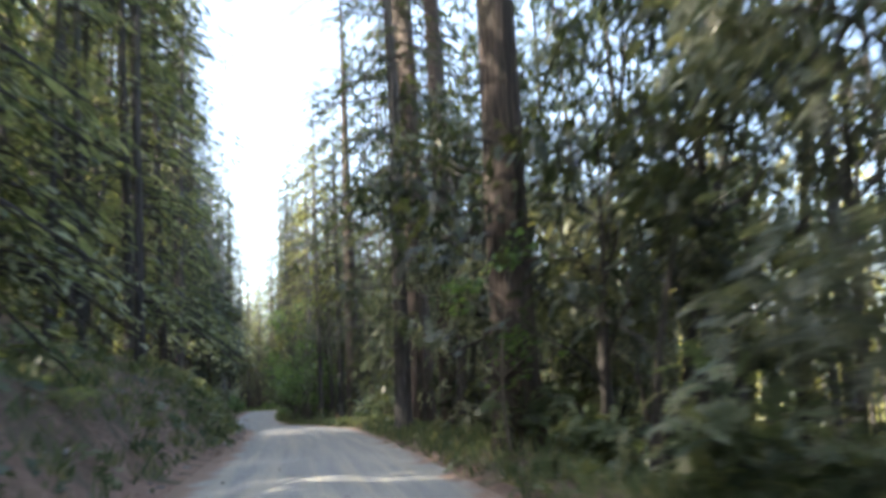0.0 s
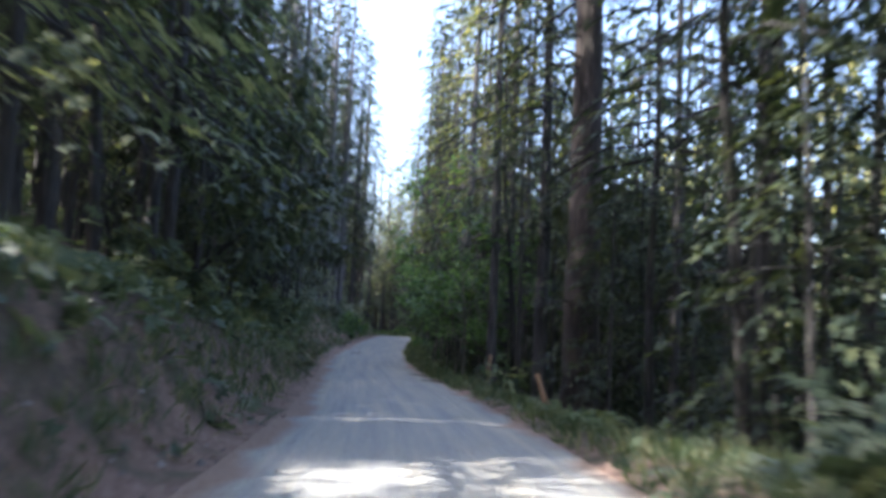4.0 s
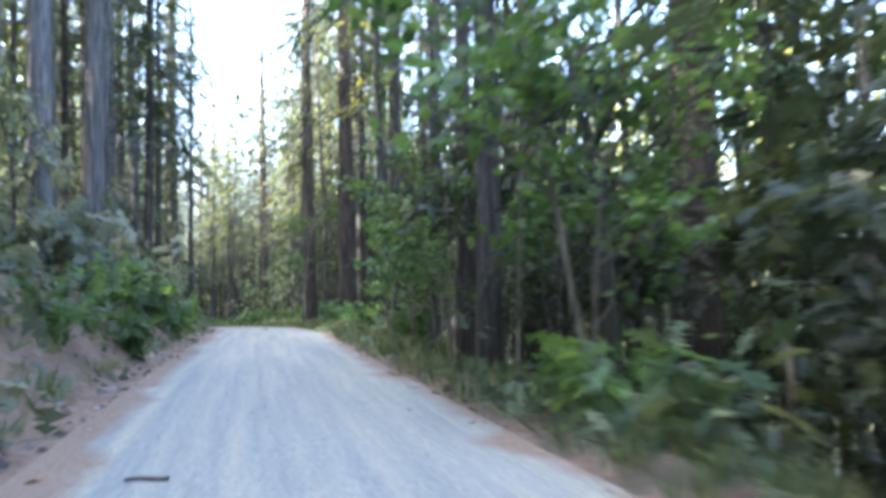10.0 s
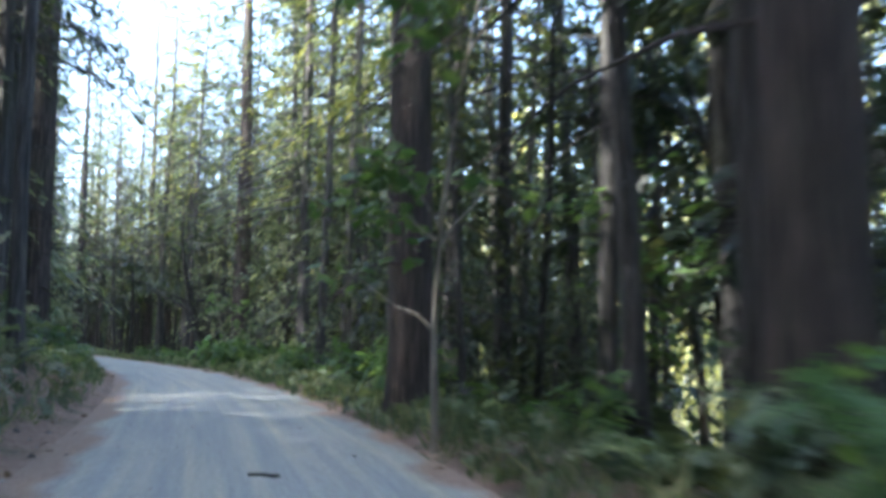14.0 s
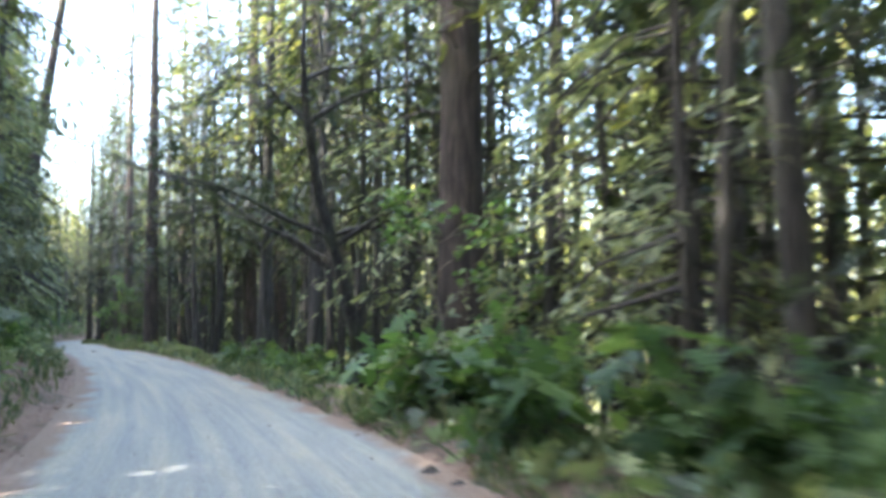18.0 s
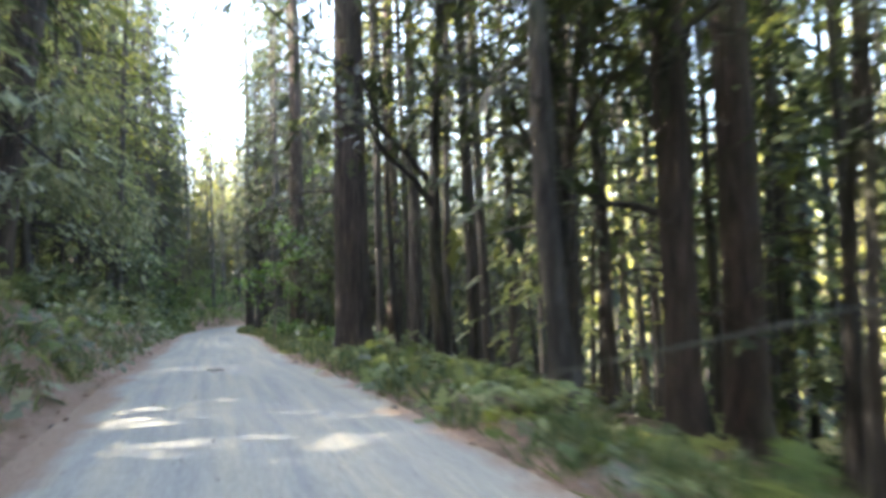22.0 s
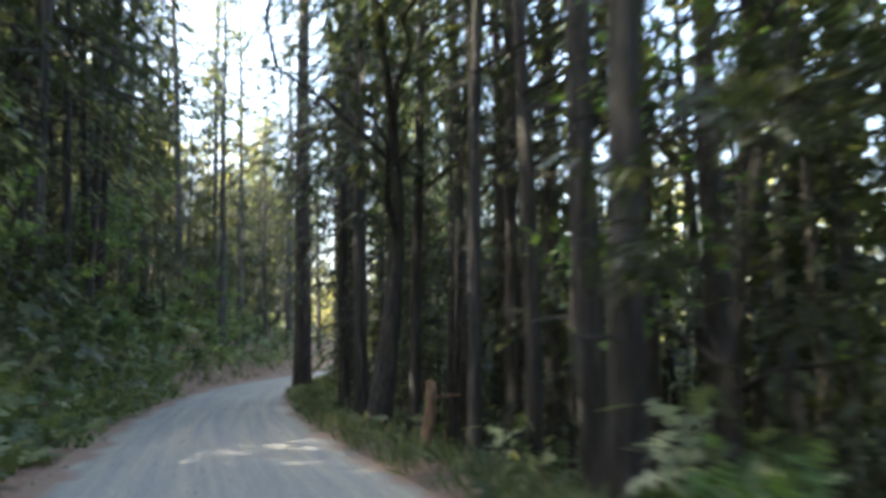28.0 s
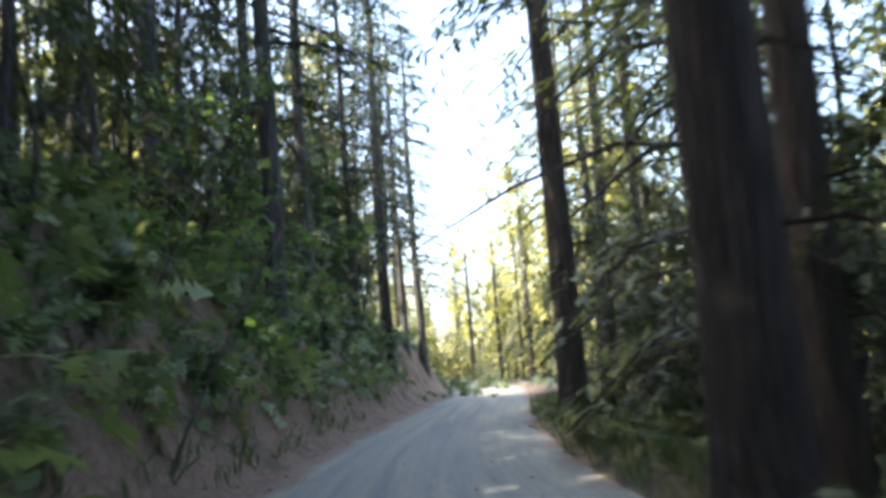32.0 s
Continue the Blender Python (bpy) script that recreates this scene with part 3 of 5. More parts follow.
def broadleaf(seed, tall, radius, forks, spread, clumps, per, bark, leaves, size, low=0.45, round_leaf=False, lean=0.12, far=False):
    """Meshes of a crooked broadleaf tree: trunk, limbs, crown of clumped leaves."""
    rng = np.random.RandomState(seed)
    q = np.linspace(0, 1, 9)
    ph = rng.uniform(0, 6, 4)
    x = tall * lean * (np.sin(2.6 * q + ph[0]) - np.sin(ph[0])) * 0.7
    y = tall * lean * (np.sin(2.2 * q + ph[1]) - np.sin(ph[1])) * 0.7
    line = np.stack([x, y, q * tall * 0.86], 1)
    line[0, 2] = -0.4
    trunk = tube(line, radius * (1 - 0.82 * q) * (1 + 0.35 * np.exp(-q * 14)), 9, 0.06, seed)
    limbs, ends = [], [line[-1], line[-2]]
    for i in range(forks):
        u = rng.uniform(low * 0.8, 0.95)
        o = np.array([np.interp(u, q, line[:, k]) for k in range(3)])
        az = rng.uniform(0, 2 * np.pi)
        out = spread * rng.uniform(0.5, 1.1) * (1.2 - 0.6 * u)
        r = np.linspace(0, 1, 6)
        wob = rng.uniform(-0.12, 0.12, (6, 3)) * out * r[:, None]
        up = rng.uniform(0.3, 1.0)
        pts = o[None] + np.array([np.cos(az), np.sin(az), 0])[None] * (out * r)[:, None] + np.array([0, 0, 1])[None] * (out * up * r ** 0.8)[:, None] + wob
        limbs.append(tube(pts, radius * 0.5 * (1 - 0.85 * r) * (1.1 - 0.5 * u), 4))
        ends += [pts[-1], pts[-2], pts[-3]]
        for _ in range(2):
            az2 = az + rng.uniform(-1.2, 1.2)
            o2 = pts[rng.randint(2, 5)]
            l2 = out * rng.uniform(0.3, 0.6)
            p2 = o2[None] + np.array([np.cos(az2), np.sin(az2), rng.uniform(0, 0.7)])[None] * (l2 * r)[:, None] + rng.uniform(-0.06, 0.06, (6, 3)) * r[:, None]
            limbs.append(tube(p2[::2], (radius * 0.18 * (1 - 0.8 * r) + 0.004)[::2], 3))
            ends += [p2[-1], p2[-3]]
    ends = np.array(ends)
    pick = ends[rng.randint(0, len(ends), clumps)] + dirs(rng, clumps) * rng.uniform(0, 0.5, clumps)[:, None] * spread * 0.35
    n = clumps * per
    v = dirs(rng, n)
    v[:, 2] *= 0.45
    c = np.repeat(pick, per, 0) + v * (rng.uniform(0.1, 1, n) ** 0.6 * spread * 0.24)[:, None]
    d = v + 0.6 * rng.normal(size=(n, 3))
    d[:, 2] -= 0.35
    nrm = np.array([0, 0, 1])[None] + 0.3 * rng.normal(size=(n, 3))
    L = rng.uniform(0.6, 1.25, n) * size
    lv = lobed(c, d, nrm, L) if round_leaf else sprays(TWIG_FAR if far else TWIG, c, d, nrm, L, 0.2)
    return {"trunk": data("trunk", *joined([trunk] + limbs), bark, True), "crown": data("crown", *lv, leaves)}


def thing(name, meshes, x, y, z, turn=0.0, size=1.0, tilt=(0, 0), thick=1.0, label="", category="tree", group=""):
    """A thing out of shared part meshes, at its base."""
    root = new(name)
    root.empty_display_size = 0.3
    root.matrix_basis = pose(x, y, z, tilt[0], tilt[1], 0) @ pose(0, 0, 0, 0, 0, turn) @ Matrix.Diagonal((size, size, size, 1))
    for k, me in meshes.items():
        p = new(k, me)
        p.parent = root
        if k == "trunk" and thick != 1.0:
            p.scale = (min(max(thick, 0.55), 1.6),) * 2 + (1,)
    return tagged(root, label, category, group)


REDWOOD = [conifer(11 + i, 32 + 2 * i, 0.5, 10 - i, 4.2, 70, 26, 9, BARK_RED, NEEDLE, 0.03, 0.46) for i in range(3)]
TALL_FIR = [conifer(21 + i, 30 + 2 * i, 0.36, 11 + i, 3.4, 60, 25, 8, BARK_LIGHT, NEEDLE, 0.03, 0.43) for i in range(3)]
FIR = [conifer(31 + i, 21 + 1.5 * i, 0.2, 4.2 + i, 3.0, 78, 23, 10, BARK_GREY, NEEDLE, 0.04, 0.35) for i in range(4)]
FIR_FAR = [conifer(41 + i, 22 + 1.5 * i, 0.2, 4.0 + i, 3.2, 66, 17, 0, BARK_GREY, NEEDLE, 0.04, 0.5, True) for i in range(3)]
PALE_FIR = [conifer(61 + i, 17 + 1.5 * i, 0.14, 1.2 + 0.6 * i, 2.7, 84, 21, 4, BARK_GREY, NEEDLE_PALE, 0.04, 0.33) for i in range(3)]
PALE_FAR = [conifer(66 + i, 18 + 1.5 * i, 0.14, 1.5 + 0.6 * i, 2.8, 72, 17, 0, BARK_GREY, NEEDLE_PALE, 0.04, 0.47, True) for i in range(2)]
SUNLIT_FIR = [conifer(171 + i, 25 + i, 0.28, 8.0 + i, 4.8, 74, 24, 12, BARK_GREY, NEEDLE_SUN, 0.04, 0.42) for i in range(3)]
BARE_FIR = [conifer(36 + i, 22 + 1.5 * i, 0.2, 9.5 + i, 2.7, 48, 21, 26, BARK_GREY, NEEDLE, 0.05, 0.36) for i in range(4)]
BARE_FAR = [conifer(46 + i, 23 + 1.5 * i, 0.2, 9.0 + i, 2.8, 44, 17, 0, BARK_GREY, NEEDLE, 0.05, 0.5, True) for i in range(3)]
POLE = [conifer(51 + i, 14 + i, 0.1, 5.5 + 0.7 * i, 1.8, 40, 15, 14, BARK_DARK, NEEDLE, 0.07, 0.33) for i in range(3)]
POLE_FAR = [conifer(56 + i, 15 + i, 0.1, 5.5 + 0.7 * i, 1.9, 36, 13, 0, BARK_DARK, NEEDLE, 0.07, 0.42, True) for i in range(2)]
YOUNG = [conifer(71 + i, 7.5 + i, 0.08, 0.6 + 0.3 * i, 2.1, 76, 18, 0, BARK_GREY, NEEDLE, 0.03, 0.29) for i in range(4)]
YOUNG_FAR = [conifer(76 + i, 8 + i, 0.08, 0.6 + 0.3 * i, 2.1, 64, 13, 0, BARK_GREY, NEEDLE, 0.03, 0.4, True) for i in range(2)]
OAK = [broadleaf(91 + i, 9.5 + i, 0.15, 9, 3.2, 60, 13, BARK_DARK, LEAF_OAK, 0.3) for i in range(4)]
OAK_FAR = [broadleaf(96 + i, 10 + i, 0.15, 7, 3.3, 46, 8, BARK_DARK, LEAF_OAK, 0.44, far=True) for i in range(2)]
BAY = [broadleaf(101 + i, 5.5 + 0.6 * i, 0.08, 7, 2.2, 54, 12, BARK_DARK, LEAF_OAK, 0.27, 0.12) for i in range(3)]
PALE_BAY = [broadleaf(103 + i, 5.5 + 0.6 * i, 0.08, 7, 2.2, 54, 12, BARK_GREY, LEAF_PALE, 0.27, 0.12) for i in range(2)]
BAY_FAR = [broadleaf(106 + i, 5.5 + 0.6 * i, 0.08, 5, 2.2, 40, 7, BARK_DARK, LEAF_OAK, 0.4, 0.12, far=True) for i in range(2)]
MAPLE = [broadleaf(111 + i, 5.5 + 0.8 * i, 0.045, 8, 1.8, 36, 10, BARK_PALE, LEAF_MAPLE, 0.2, 0.3, True, 0.08) for i in range(3)]
BIG_MAPLE = [broadleaf(121 + i, 11 + i, 0.12, 11, 4.2, 60, 13, BARK_DARK, LEAF_MAPLE, 0.22, 0.35, True, 0.1) for i in range(2)]

# ---- trees that stand out along the road ----
rng = np.random.RandomState(5)
TAKEN = []
LABELS = {
    "redwood_tree": "tall redwood with thick dark furrowed trunk beside the road",
    "tall_fir": "tall straight fir with a bare pale grey trunk",
    "fir_tree": "straight grey-barked fir with drooping dark green boughs",
    "bare_fir": "straight fir with a bare trunk, dead twigs and a high crown",
    "sunlit_fir": "tall fir with wide boughs reaching over the road, coloured sunlit yellow-green",
    "pale_fir": "slender conifer with soft grey-green boughs almost to the ground",
    "pole_tree": "thin dark pole-like conifer with bare dead twigs",
    "young_conifer": "young conifer with dense dark green boughs near the ground",
    "oak_tree": "crooked dark tanoak with forked limbs and small leaves",
    "bay_tree": "small bay tree with dense dull green leaves to the ground",
    "pale_bay": "small bay tree with lightened pale green leaves above the bank",
    "maple_tree": "spreading maple with bright green lobed leaves over the road",
    "maple_sapling": "slender pale maple sapling with bright green lobed leaves",
}
KINDS = {"redwood_tree": (REDWOOD, 1.0, REDWOOD), "tall_fir": (TALL_FIR, 0.72, TALL_FIR), "fir_tree": (FIR, 0.4, FIR_FAR), "bare_fir": (BARE_FIR, 0.4, BARE_FAR), "sunlit_fir": (SUNLIT_FIR, 0.56, SUNLIT_FIR), "pale_fir": (PALE_FIR, 0.28, PALE_FAR), "maple_tree": (BIG_MAPLE, 0.24, BIG_MAPLE),
         "pole_tree": (POLE, 0.2, POLE_FAR), "young_conifer": (YOUNG, 0.16, YOUNG_FAR),
         "oak_tree": (OAK, 0.3, OAK_FAR), "bay_tree": (BAY, 0.16, BAY_FAR), "pale_bay": (PALE_BAY, 0.16, PALE_BAY), "maple_sapling": (MAPLE, 0.1, MAPLE)}


def plant(kind, x, y, dia, size=1.0, tilt=(0, 0), turn=None, label=""):
    """Stands a tree of a kind with the given trunk width on the ground."""
    meshes, ref, plain = KINDS[kind]
    s, d = along(x, y)
    if abs(d) > 9:
        meshes = plain
    TAKEN.append((x, y))
    return thing(kind, meshes[rng.randint(len(meshes))], x, y, height(s, d) - 0.05, rng.uniform(0, 360) if turn is None else turn, size, tilt,
                 dia / ref / size, label or LABELS[kind], "tree", kind.replace("_", " ") + "s of the wood")


def stand(rows):
    for kind, x, y, dia in rows:
        plant(kind, x, y, dia)


# kind, x, y, trunk width
stand([
    ("redwood_tree", 1.0, 14.1, 0.77), ("redwood_tree", -1.6, 34.9, 0.78), ("redwood_tree", -1.1, 31.0, 0.91), ("redwood_tree", -0.1, 28.4, 0.72),
    ("fir_tree", -1.4, 24.4, 0.46), ("redwood_tree", -6.3, 56.8, 1.01), ("fir_tree", -8.7, 68.8, 0.34), ("bare_fir", -9.3, 62.7, 0.34), ("tall_fir", -29.6, 107.6, 0.70),
    ("tall_fir", -26.5, 103.3, 0.49), ("fir_tree", -17.6, 95.4, 0.41), ("redwood_tree", -12.6, 100.6, 1.07), ("redwood_tree", -21.6, 119.1, 0.73),
    ("redwood_tree", -13.5, 128.5, 0.68), ("redwood_tree", -24.1, 126.7, 0.68), ("fir_tree", -18.3, 120.1, 0.29),
])
stand([
    ("redwood_tree", -34.4, 138.7, 0.95), ("fir_tree", -30.4, 128.0, 0.26), ("fir_tree", -32.6, 132.1, 0.39),
    ("redwood_tree", -32.2, 160.0, 0.99), ("fir_tree", -27.5, 145.4, 0.47), ("fir_tree", -25.7, 146.7, 0.43), ("oak_tree", -34.3, 163.3, 0.43), ("pole_tree", -42.7, 177.5, 0.33),
    ("pole_tree", -46.1, 184.7, 0.34), ("pole_tree", -46.7, 188.5, 0.40), ("fir_tree", -47.1, 194.4, 0.50), ("redwood_tree", -44.7, 189.0, 0.62),
    ("redwood_tree", -43.6, 190.7, 0.80), ("fir_tree", -39.4, 183.3, 0.37), ("redwood_tree", -51.9, 193.3, 0.83),
])
bare = plant("redwood_tree", -62.0, 213.3, 0.78)
stand([
    ("redwood_tree", -55.7, 208.6, 0.70), ("oak_tree", -58.8, 214.9, 0.55), ("oak_tree", -60.6, 218.8, 0.7), ("oak_tree", -72.3, 229.6, 0.49),
    ("redwood_tree", -81.5, 247.3, 0.73), ("redwood_tree", -80.6, 250.5, 0.57), ("fir_tree", -76.5, 239.0, 0.35), ("fir_tree", -73.8, 233.2, 0.29),
    ("redwood_tree", -84.9, 260.2, 0.64), ("fir_tree", -90.6, 257.2, 0.48), ("fir_tree", -95.3, 276.5, 0.53), ("fir_tree", -96.9, 286.1, 0.48),
    ("pole_tree", -69.9, 228.3, 0.16), ("fir_tree", -93.2, 267.9, 0.29), ("fir_tree", -96.0, 280.8, 0.34), ("fir_tree", -93.8, 272.7, 0.27),
])
plant("redwood_tree", -58.3, 189.2, 0.75, 1.0, (-1.5, 8), 30, "tall redwood leaning out from the top of the bank")
for s, d, tip in ((95, 5.0, -6), (73, 4.4, -8)):
    plant("maple_tree", *place(s, d), 0.2, 1.0, (0, tip))
plant("oak_tree", -6.1, 65.2, 0.5, 1.1, (0, 14), 40, "dark leaning tanoak trunk beside the road")
plant("maple_sapling", -23.9, 123.3, 0.1, 1.15, (0, 2), 70, "slender pale-barked sapling with sunlit leaves at the road edge")
plant("maple_sapling", -16.7, 91.9, 0.12, 1.1, (3, 0), 10)
plant("maple_sapling", -59.2, 204.5, 0.08, 0.95, (0, 0), 200, "bright green maple sapling standing on the road edge")
plant("maple_sapling", -31.8, 156.0, 0.07, 0.7, (0, -8), 130)
plant("maple_sapling", 0.8, 13.0, 0.06, 0.6, (6, 0), 20)


def boughs(tree, seed, count, low, high, reach, toward):
    """Long dead drooping boughs on a trunk, on the side named in degrees."""
    g = np.random.RandomState(seed)
    for _ in range(count):
        az, long = radians(toward + g.uniform(-60, 60) - math.degrees(tree.matrix_basis.to_euler().z)), reach * g.uniform(0.55, 1.1)
        q = np.linspace(0, 1, 8)
        line = np.stack([np.cos(az) * long * q, np.sin(az) * long * q, g.uniform(low, high) + long * (0.25 * q - 0.75 * q ** 2)], 1)
        line[1:] += g.uniform(-0.05, 0.05, (7, 3)) * long * 0.5
        pieces = [tube(line, 0.045 * (1 - 0.85 * q) + 0.006, 4)]
        for k in (3, 4, 5, 6):
            side = np.array([-np.sin(az), np.cos(az), -0.5]) * g.choice([-1, 1]) * g.uniform(0.3, 0.8)
            pieces.append(tube(line[k][None] + side[None] * np.linspace(0, 1, 3)[:, None], (0.012, 0.008, 0.003), 3))
        ob = new("dead_bough", data("dead_bough", *joined(pieces), BARK_DARK))
        ob.parent = tree


def lean_out(s, d, angle):
    """The tilt that leans a plant at s, d towards the road's downhill side."""
    x0, y0 = place(s, d)
    x1, y1 = place(s, d + 1)
    return (-angle * (y1 - y0), angle * (x1 - x0))


for s, d, size, angle in ((266.0, -3.1, 0.74, 27), (268.5, -4.2, 0.6, 20), (220.5, 3.6, 0.75, 4), (221.6, 4.2, 0.85, 0), (219.0, 4.4, 0.8, 5)):
    plant("maple_sapling", *place(s, d), 0.06, size, lean_out(s, d, angle), None, "bright green maple sapling leaning over the road edge")
for s, d in ((196.5, 7.2), (194.5, 9.4), (199.0, 5.4)):
    plant("oak_tree", *place(s, d), 0.34, 1.15, lean_out(s, d, -10), None, "crooked dark tanoak with twisting bare lower limbs")
boughs(bare, 7, 12, 4.0, 9.5, 4.0, 200)
# firs added up the bank to keep the sun off trunks across the road
for x, y in ((-72.3, 229.6), (-81.6, 247.3), (-80.6, 250.5), (-84.9, 260.2), (-76.5, 239.0), (-59.4, 192.3), (-51.9, 193.3), (-44.7, 189.0), (-43.6, 190.7), (-39.4, 183.3), (-32.2, 160.0), (-21.6, 119.1), (-24.1, 126.7), (-62.0, 214.0), place(91.9, 4.8), place(89.2, 4.2), place(95.0, 4.5), place(98.2, 2.2)):
    for far in (7.5, 10.5, 13.5, 17.0, 20.0):
        px, py = x + SUN_FROM[0] * far + rng.uniform(-1, 1), y + SUN_FROM[1] * far + rng.uniform(-1, 1)
        if along(px, py)[1] < -4.6:
            plant("fir_tree", px, py, 0.3, rng.uniform(0.95, 1.2))


# rows of conifers added up the bank to block sun patches on the road
for s in range(64, 98, 3):
    plant("fir_tree", *place(s + rng.uniform(-0.6, 0.6), rng.uniform(-11, -9)), 0.3, rng.uniform(0.95, 1.2))
    plant("fir_tree", *place(s + rng.uniform(0.9, 2.1), rng.uniform(-16, -14)), 0.3, rng.uniform(0.95, 1.2))
for s in range(79, 95, 2):
    plant("young_conifer", *place(s, rng.uniform(-9.2, -8.0)), 0.14, rng.uniform(1.0, 1.3))


# ---- the rest of the wood ----
# trunks on which the low sun falls, and the open lanes through the crowns that let it in
LIT = [(-1.6, 34.9, 4.4, 0.95), (1.0, 14.1, 4.0, 0.35), (-62.0, 214.0, 8.0, 0.25), (-6.3, 41.8, 0.3, 0.5)]


def shades(x, y, reach, top):
    """Whether a crown at x, y would close one of the lanes."""
    for a, c, z, wide in LIT:
        u = (x - a) * SUN_FROM[0] + (y - c) * SUN_FROM[1]
        if u > 0.5 and abs((x - a) * SUN_FROM[1] - (y - c) * SUN_FROM[0]) < wide * reach and z + u * math.tan(radians(SUN_ELEV)) < top:
            return True
    return False


# the camera's sight lines to the big trunks, kept free of trees: from, to
SIGHT_LINES = [(place(83, 1), (-12.6, 100.6)), (place(104, 1), (-21.6, 119.1)), (place(112, 1), (-13.5, 128.5)), (place(143, 1), (-32.2, 160.0)), (place(178, 1), (-44.7, 189.0)), (place(250, 1), (-80.6, 250.5))]


def in_sight_line(x, y):
    for (x0, y0), (x1, y1) in SIGHT_LINES:
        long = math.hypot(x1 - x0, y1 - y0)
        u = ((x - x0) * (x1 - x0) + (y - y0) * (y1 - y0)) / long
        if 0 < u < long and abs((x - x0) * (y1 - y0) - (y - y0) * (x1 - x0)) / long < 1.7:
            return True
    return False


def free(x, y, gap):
    return not in_sight_line(x, y) and all((x - a) ** 2 + (y - b) ** 2 > gap * gap for a, b in TAKEN)


REACH = {"tall_fir": (2.6, 30), "redwood_tree": (3.2, 32), "fir_tree": (2.4, 21), "bare_fir": (2.2, 22), "sunlit_fir": (4.0, 24), "pale_fir": (2.2, 15), "pole_tree": (1.3, 14), "young_conifer": (1.8, 9), "oak_tree": (2.6, 9), "bay_tree": (2, 6), "pale_bay": (2, 6), "maple_sapling": (1.6, 6), "maple_tree": (4, 11)}


def sow(kind, count, s0, s1, d0, d1, gap, dia, size=(0.8, 1.15), lean=3.0):
    """Scatters trees of a kind over a stretch."""
    made = tries = 0
    while made < count and tries < count * 12:
        tries += 1
        s, d = rng.uniform(s0, s1), rng.uniform(d0, d1)
        x, y = place(s, d)
        k = rng.uniform(*size)
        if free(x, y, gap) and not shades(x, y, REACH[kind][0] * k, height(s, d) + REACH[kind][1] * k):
            plant(kind, x, y, rng.uniform(*dia), k, (rng.uniform(-lean, lean), rng.uniform(-lean, lean)))
            made += 1


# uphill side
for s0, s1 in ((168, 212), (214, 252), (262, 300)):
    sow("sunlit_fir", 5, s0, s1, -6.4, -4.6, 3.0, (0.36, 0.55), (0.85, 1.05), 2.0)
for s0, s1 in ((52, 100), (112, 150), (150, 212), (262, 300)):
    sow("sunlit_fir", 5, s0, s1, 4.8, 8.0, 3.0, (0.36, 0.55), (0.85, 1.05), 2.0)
sow("fir_tree", 34, 150, 214, 10, 24, 2.0, (0.2, 0.4), (0.9, 1.3), 2.0)
sow("pale_fir", 34, -10, 54, -9, -5.0, 1.4, (0.16, 0.3), (0.9, 1.25))
sow("bare_fir", 28, -8, 54, -9, -4.6, 1.2, (0.14, 0.3), (0.8, 1.1), 3.0)
sow("young_conifer", 10, -5, 54, -10, -5.2, 1.3, (0.1, 0.18), (0.8, 1.3))
sow("fir_tree", 30, -15, 86, -14, -6.0, 1.6, (0.2, 0.4), (0.9, 1.25))
sow("bay_tree", 34, 48, 84, -8, -4.2, 1.1, (0.08, 0.16), (0.8, 1.35), 7.0)
sow("tall_fir", 25, 90, 133, -13, -5.4, 1.4, (0.4, 0.75), (0.8, 1.0), 1.5)
sow("pale_bay", 26, 86, 135, -9, -5.0, 1.4, (0.08, 0.14), (0.4, 0.8), 7.0)
sow("fir_tree", 6, 90, 138, -14, -7.5, 1.8, (0.2, 0.45))
sow("pale_fir", 100, 138, 260, -12, -5.2, 1.6, (0.14, 0.3), (0.9, 1.25))
sow("pale_bay", 26, 146, 212, -8, -4.6, 1.2, (0.08, 0.14), (0.6, 1.1), 7.0)
sow("young_conifer", 34, 139, 270, -11, -4.9, 1.5, (0.1, 0.18), (0.7, 1.2))
sow("fir_tree", 22, 138, 274, -14, -5.4, 1.6, (0.18, 0.4), (0.9, 1.25))
sow("pole_tree", 26, 256, 314, -13, -5.0, 1.3, (0.16, 0.34), (0.9, 1.3), 2.5)
sow("bay_tree", 16, 203, 230, -8, -4.4, 1.3, (0.08, 0.16), (0.5, 0.9), 7.0)
sow("bay_tree", 34, 230, 294, -8.5, -4.2, 1.1, (0.08, 0.16), (0.4, 0.8), 7.0)
sow("redwood_tree", 11, -15, 256, -15, -8, 4.0, (0.4, 0.8), (0.8, 1.05), 1.5)
sow("fir_tree", 9, 236, 262, -6.5, -4.4, 1.2, (0.2, 0.34), (1.1, 1.35), 2.0)
sow("young_conifer", 26, 256, 294, -9, -4.6, 1.0, (0.1, 0.18), (0.7, 1.2))
sow("fir_tree", 4, 104, 141, -6.0, -4.6, 1.4, (0.2, 0.32), (1.15, 1.35), 2.0)
# downhill side
sow("bare_fir", 14, 166, 198, 6, 16, 1.5, (0.2, 0.36), (1.0, 1.3), 2.0)
sow("bare_fir", 6, 198, 209, 8, 18, 1.5, (0.2, 0.36), (1.0, 1.3), 2.0)
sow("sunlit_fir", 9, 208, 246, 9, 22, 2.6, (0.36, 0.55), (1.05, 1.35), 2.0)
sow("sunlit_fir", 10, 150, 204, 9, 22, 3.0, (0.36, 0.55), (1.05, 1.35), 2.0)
sow("fir_tree", 13, 236, 247, 5.5, 18, 1.6, (0.2, 0.4), (0.85, 1.2), 2.0)
sow("oak_tree", 14, 124, 150, 4.8, 13, 1.6, (0.16, 0.3), (0.8, 1.1), 7.0)
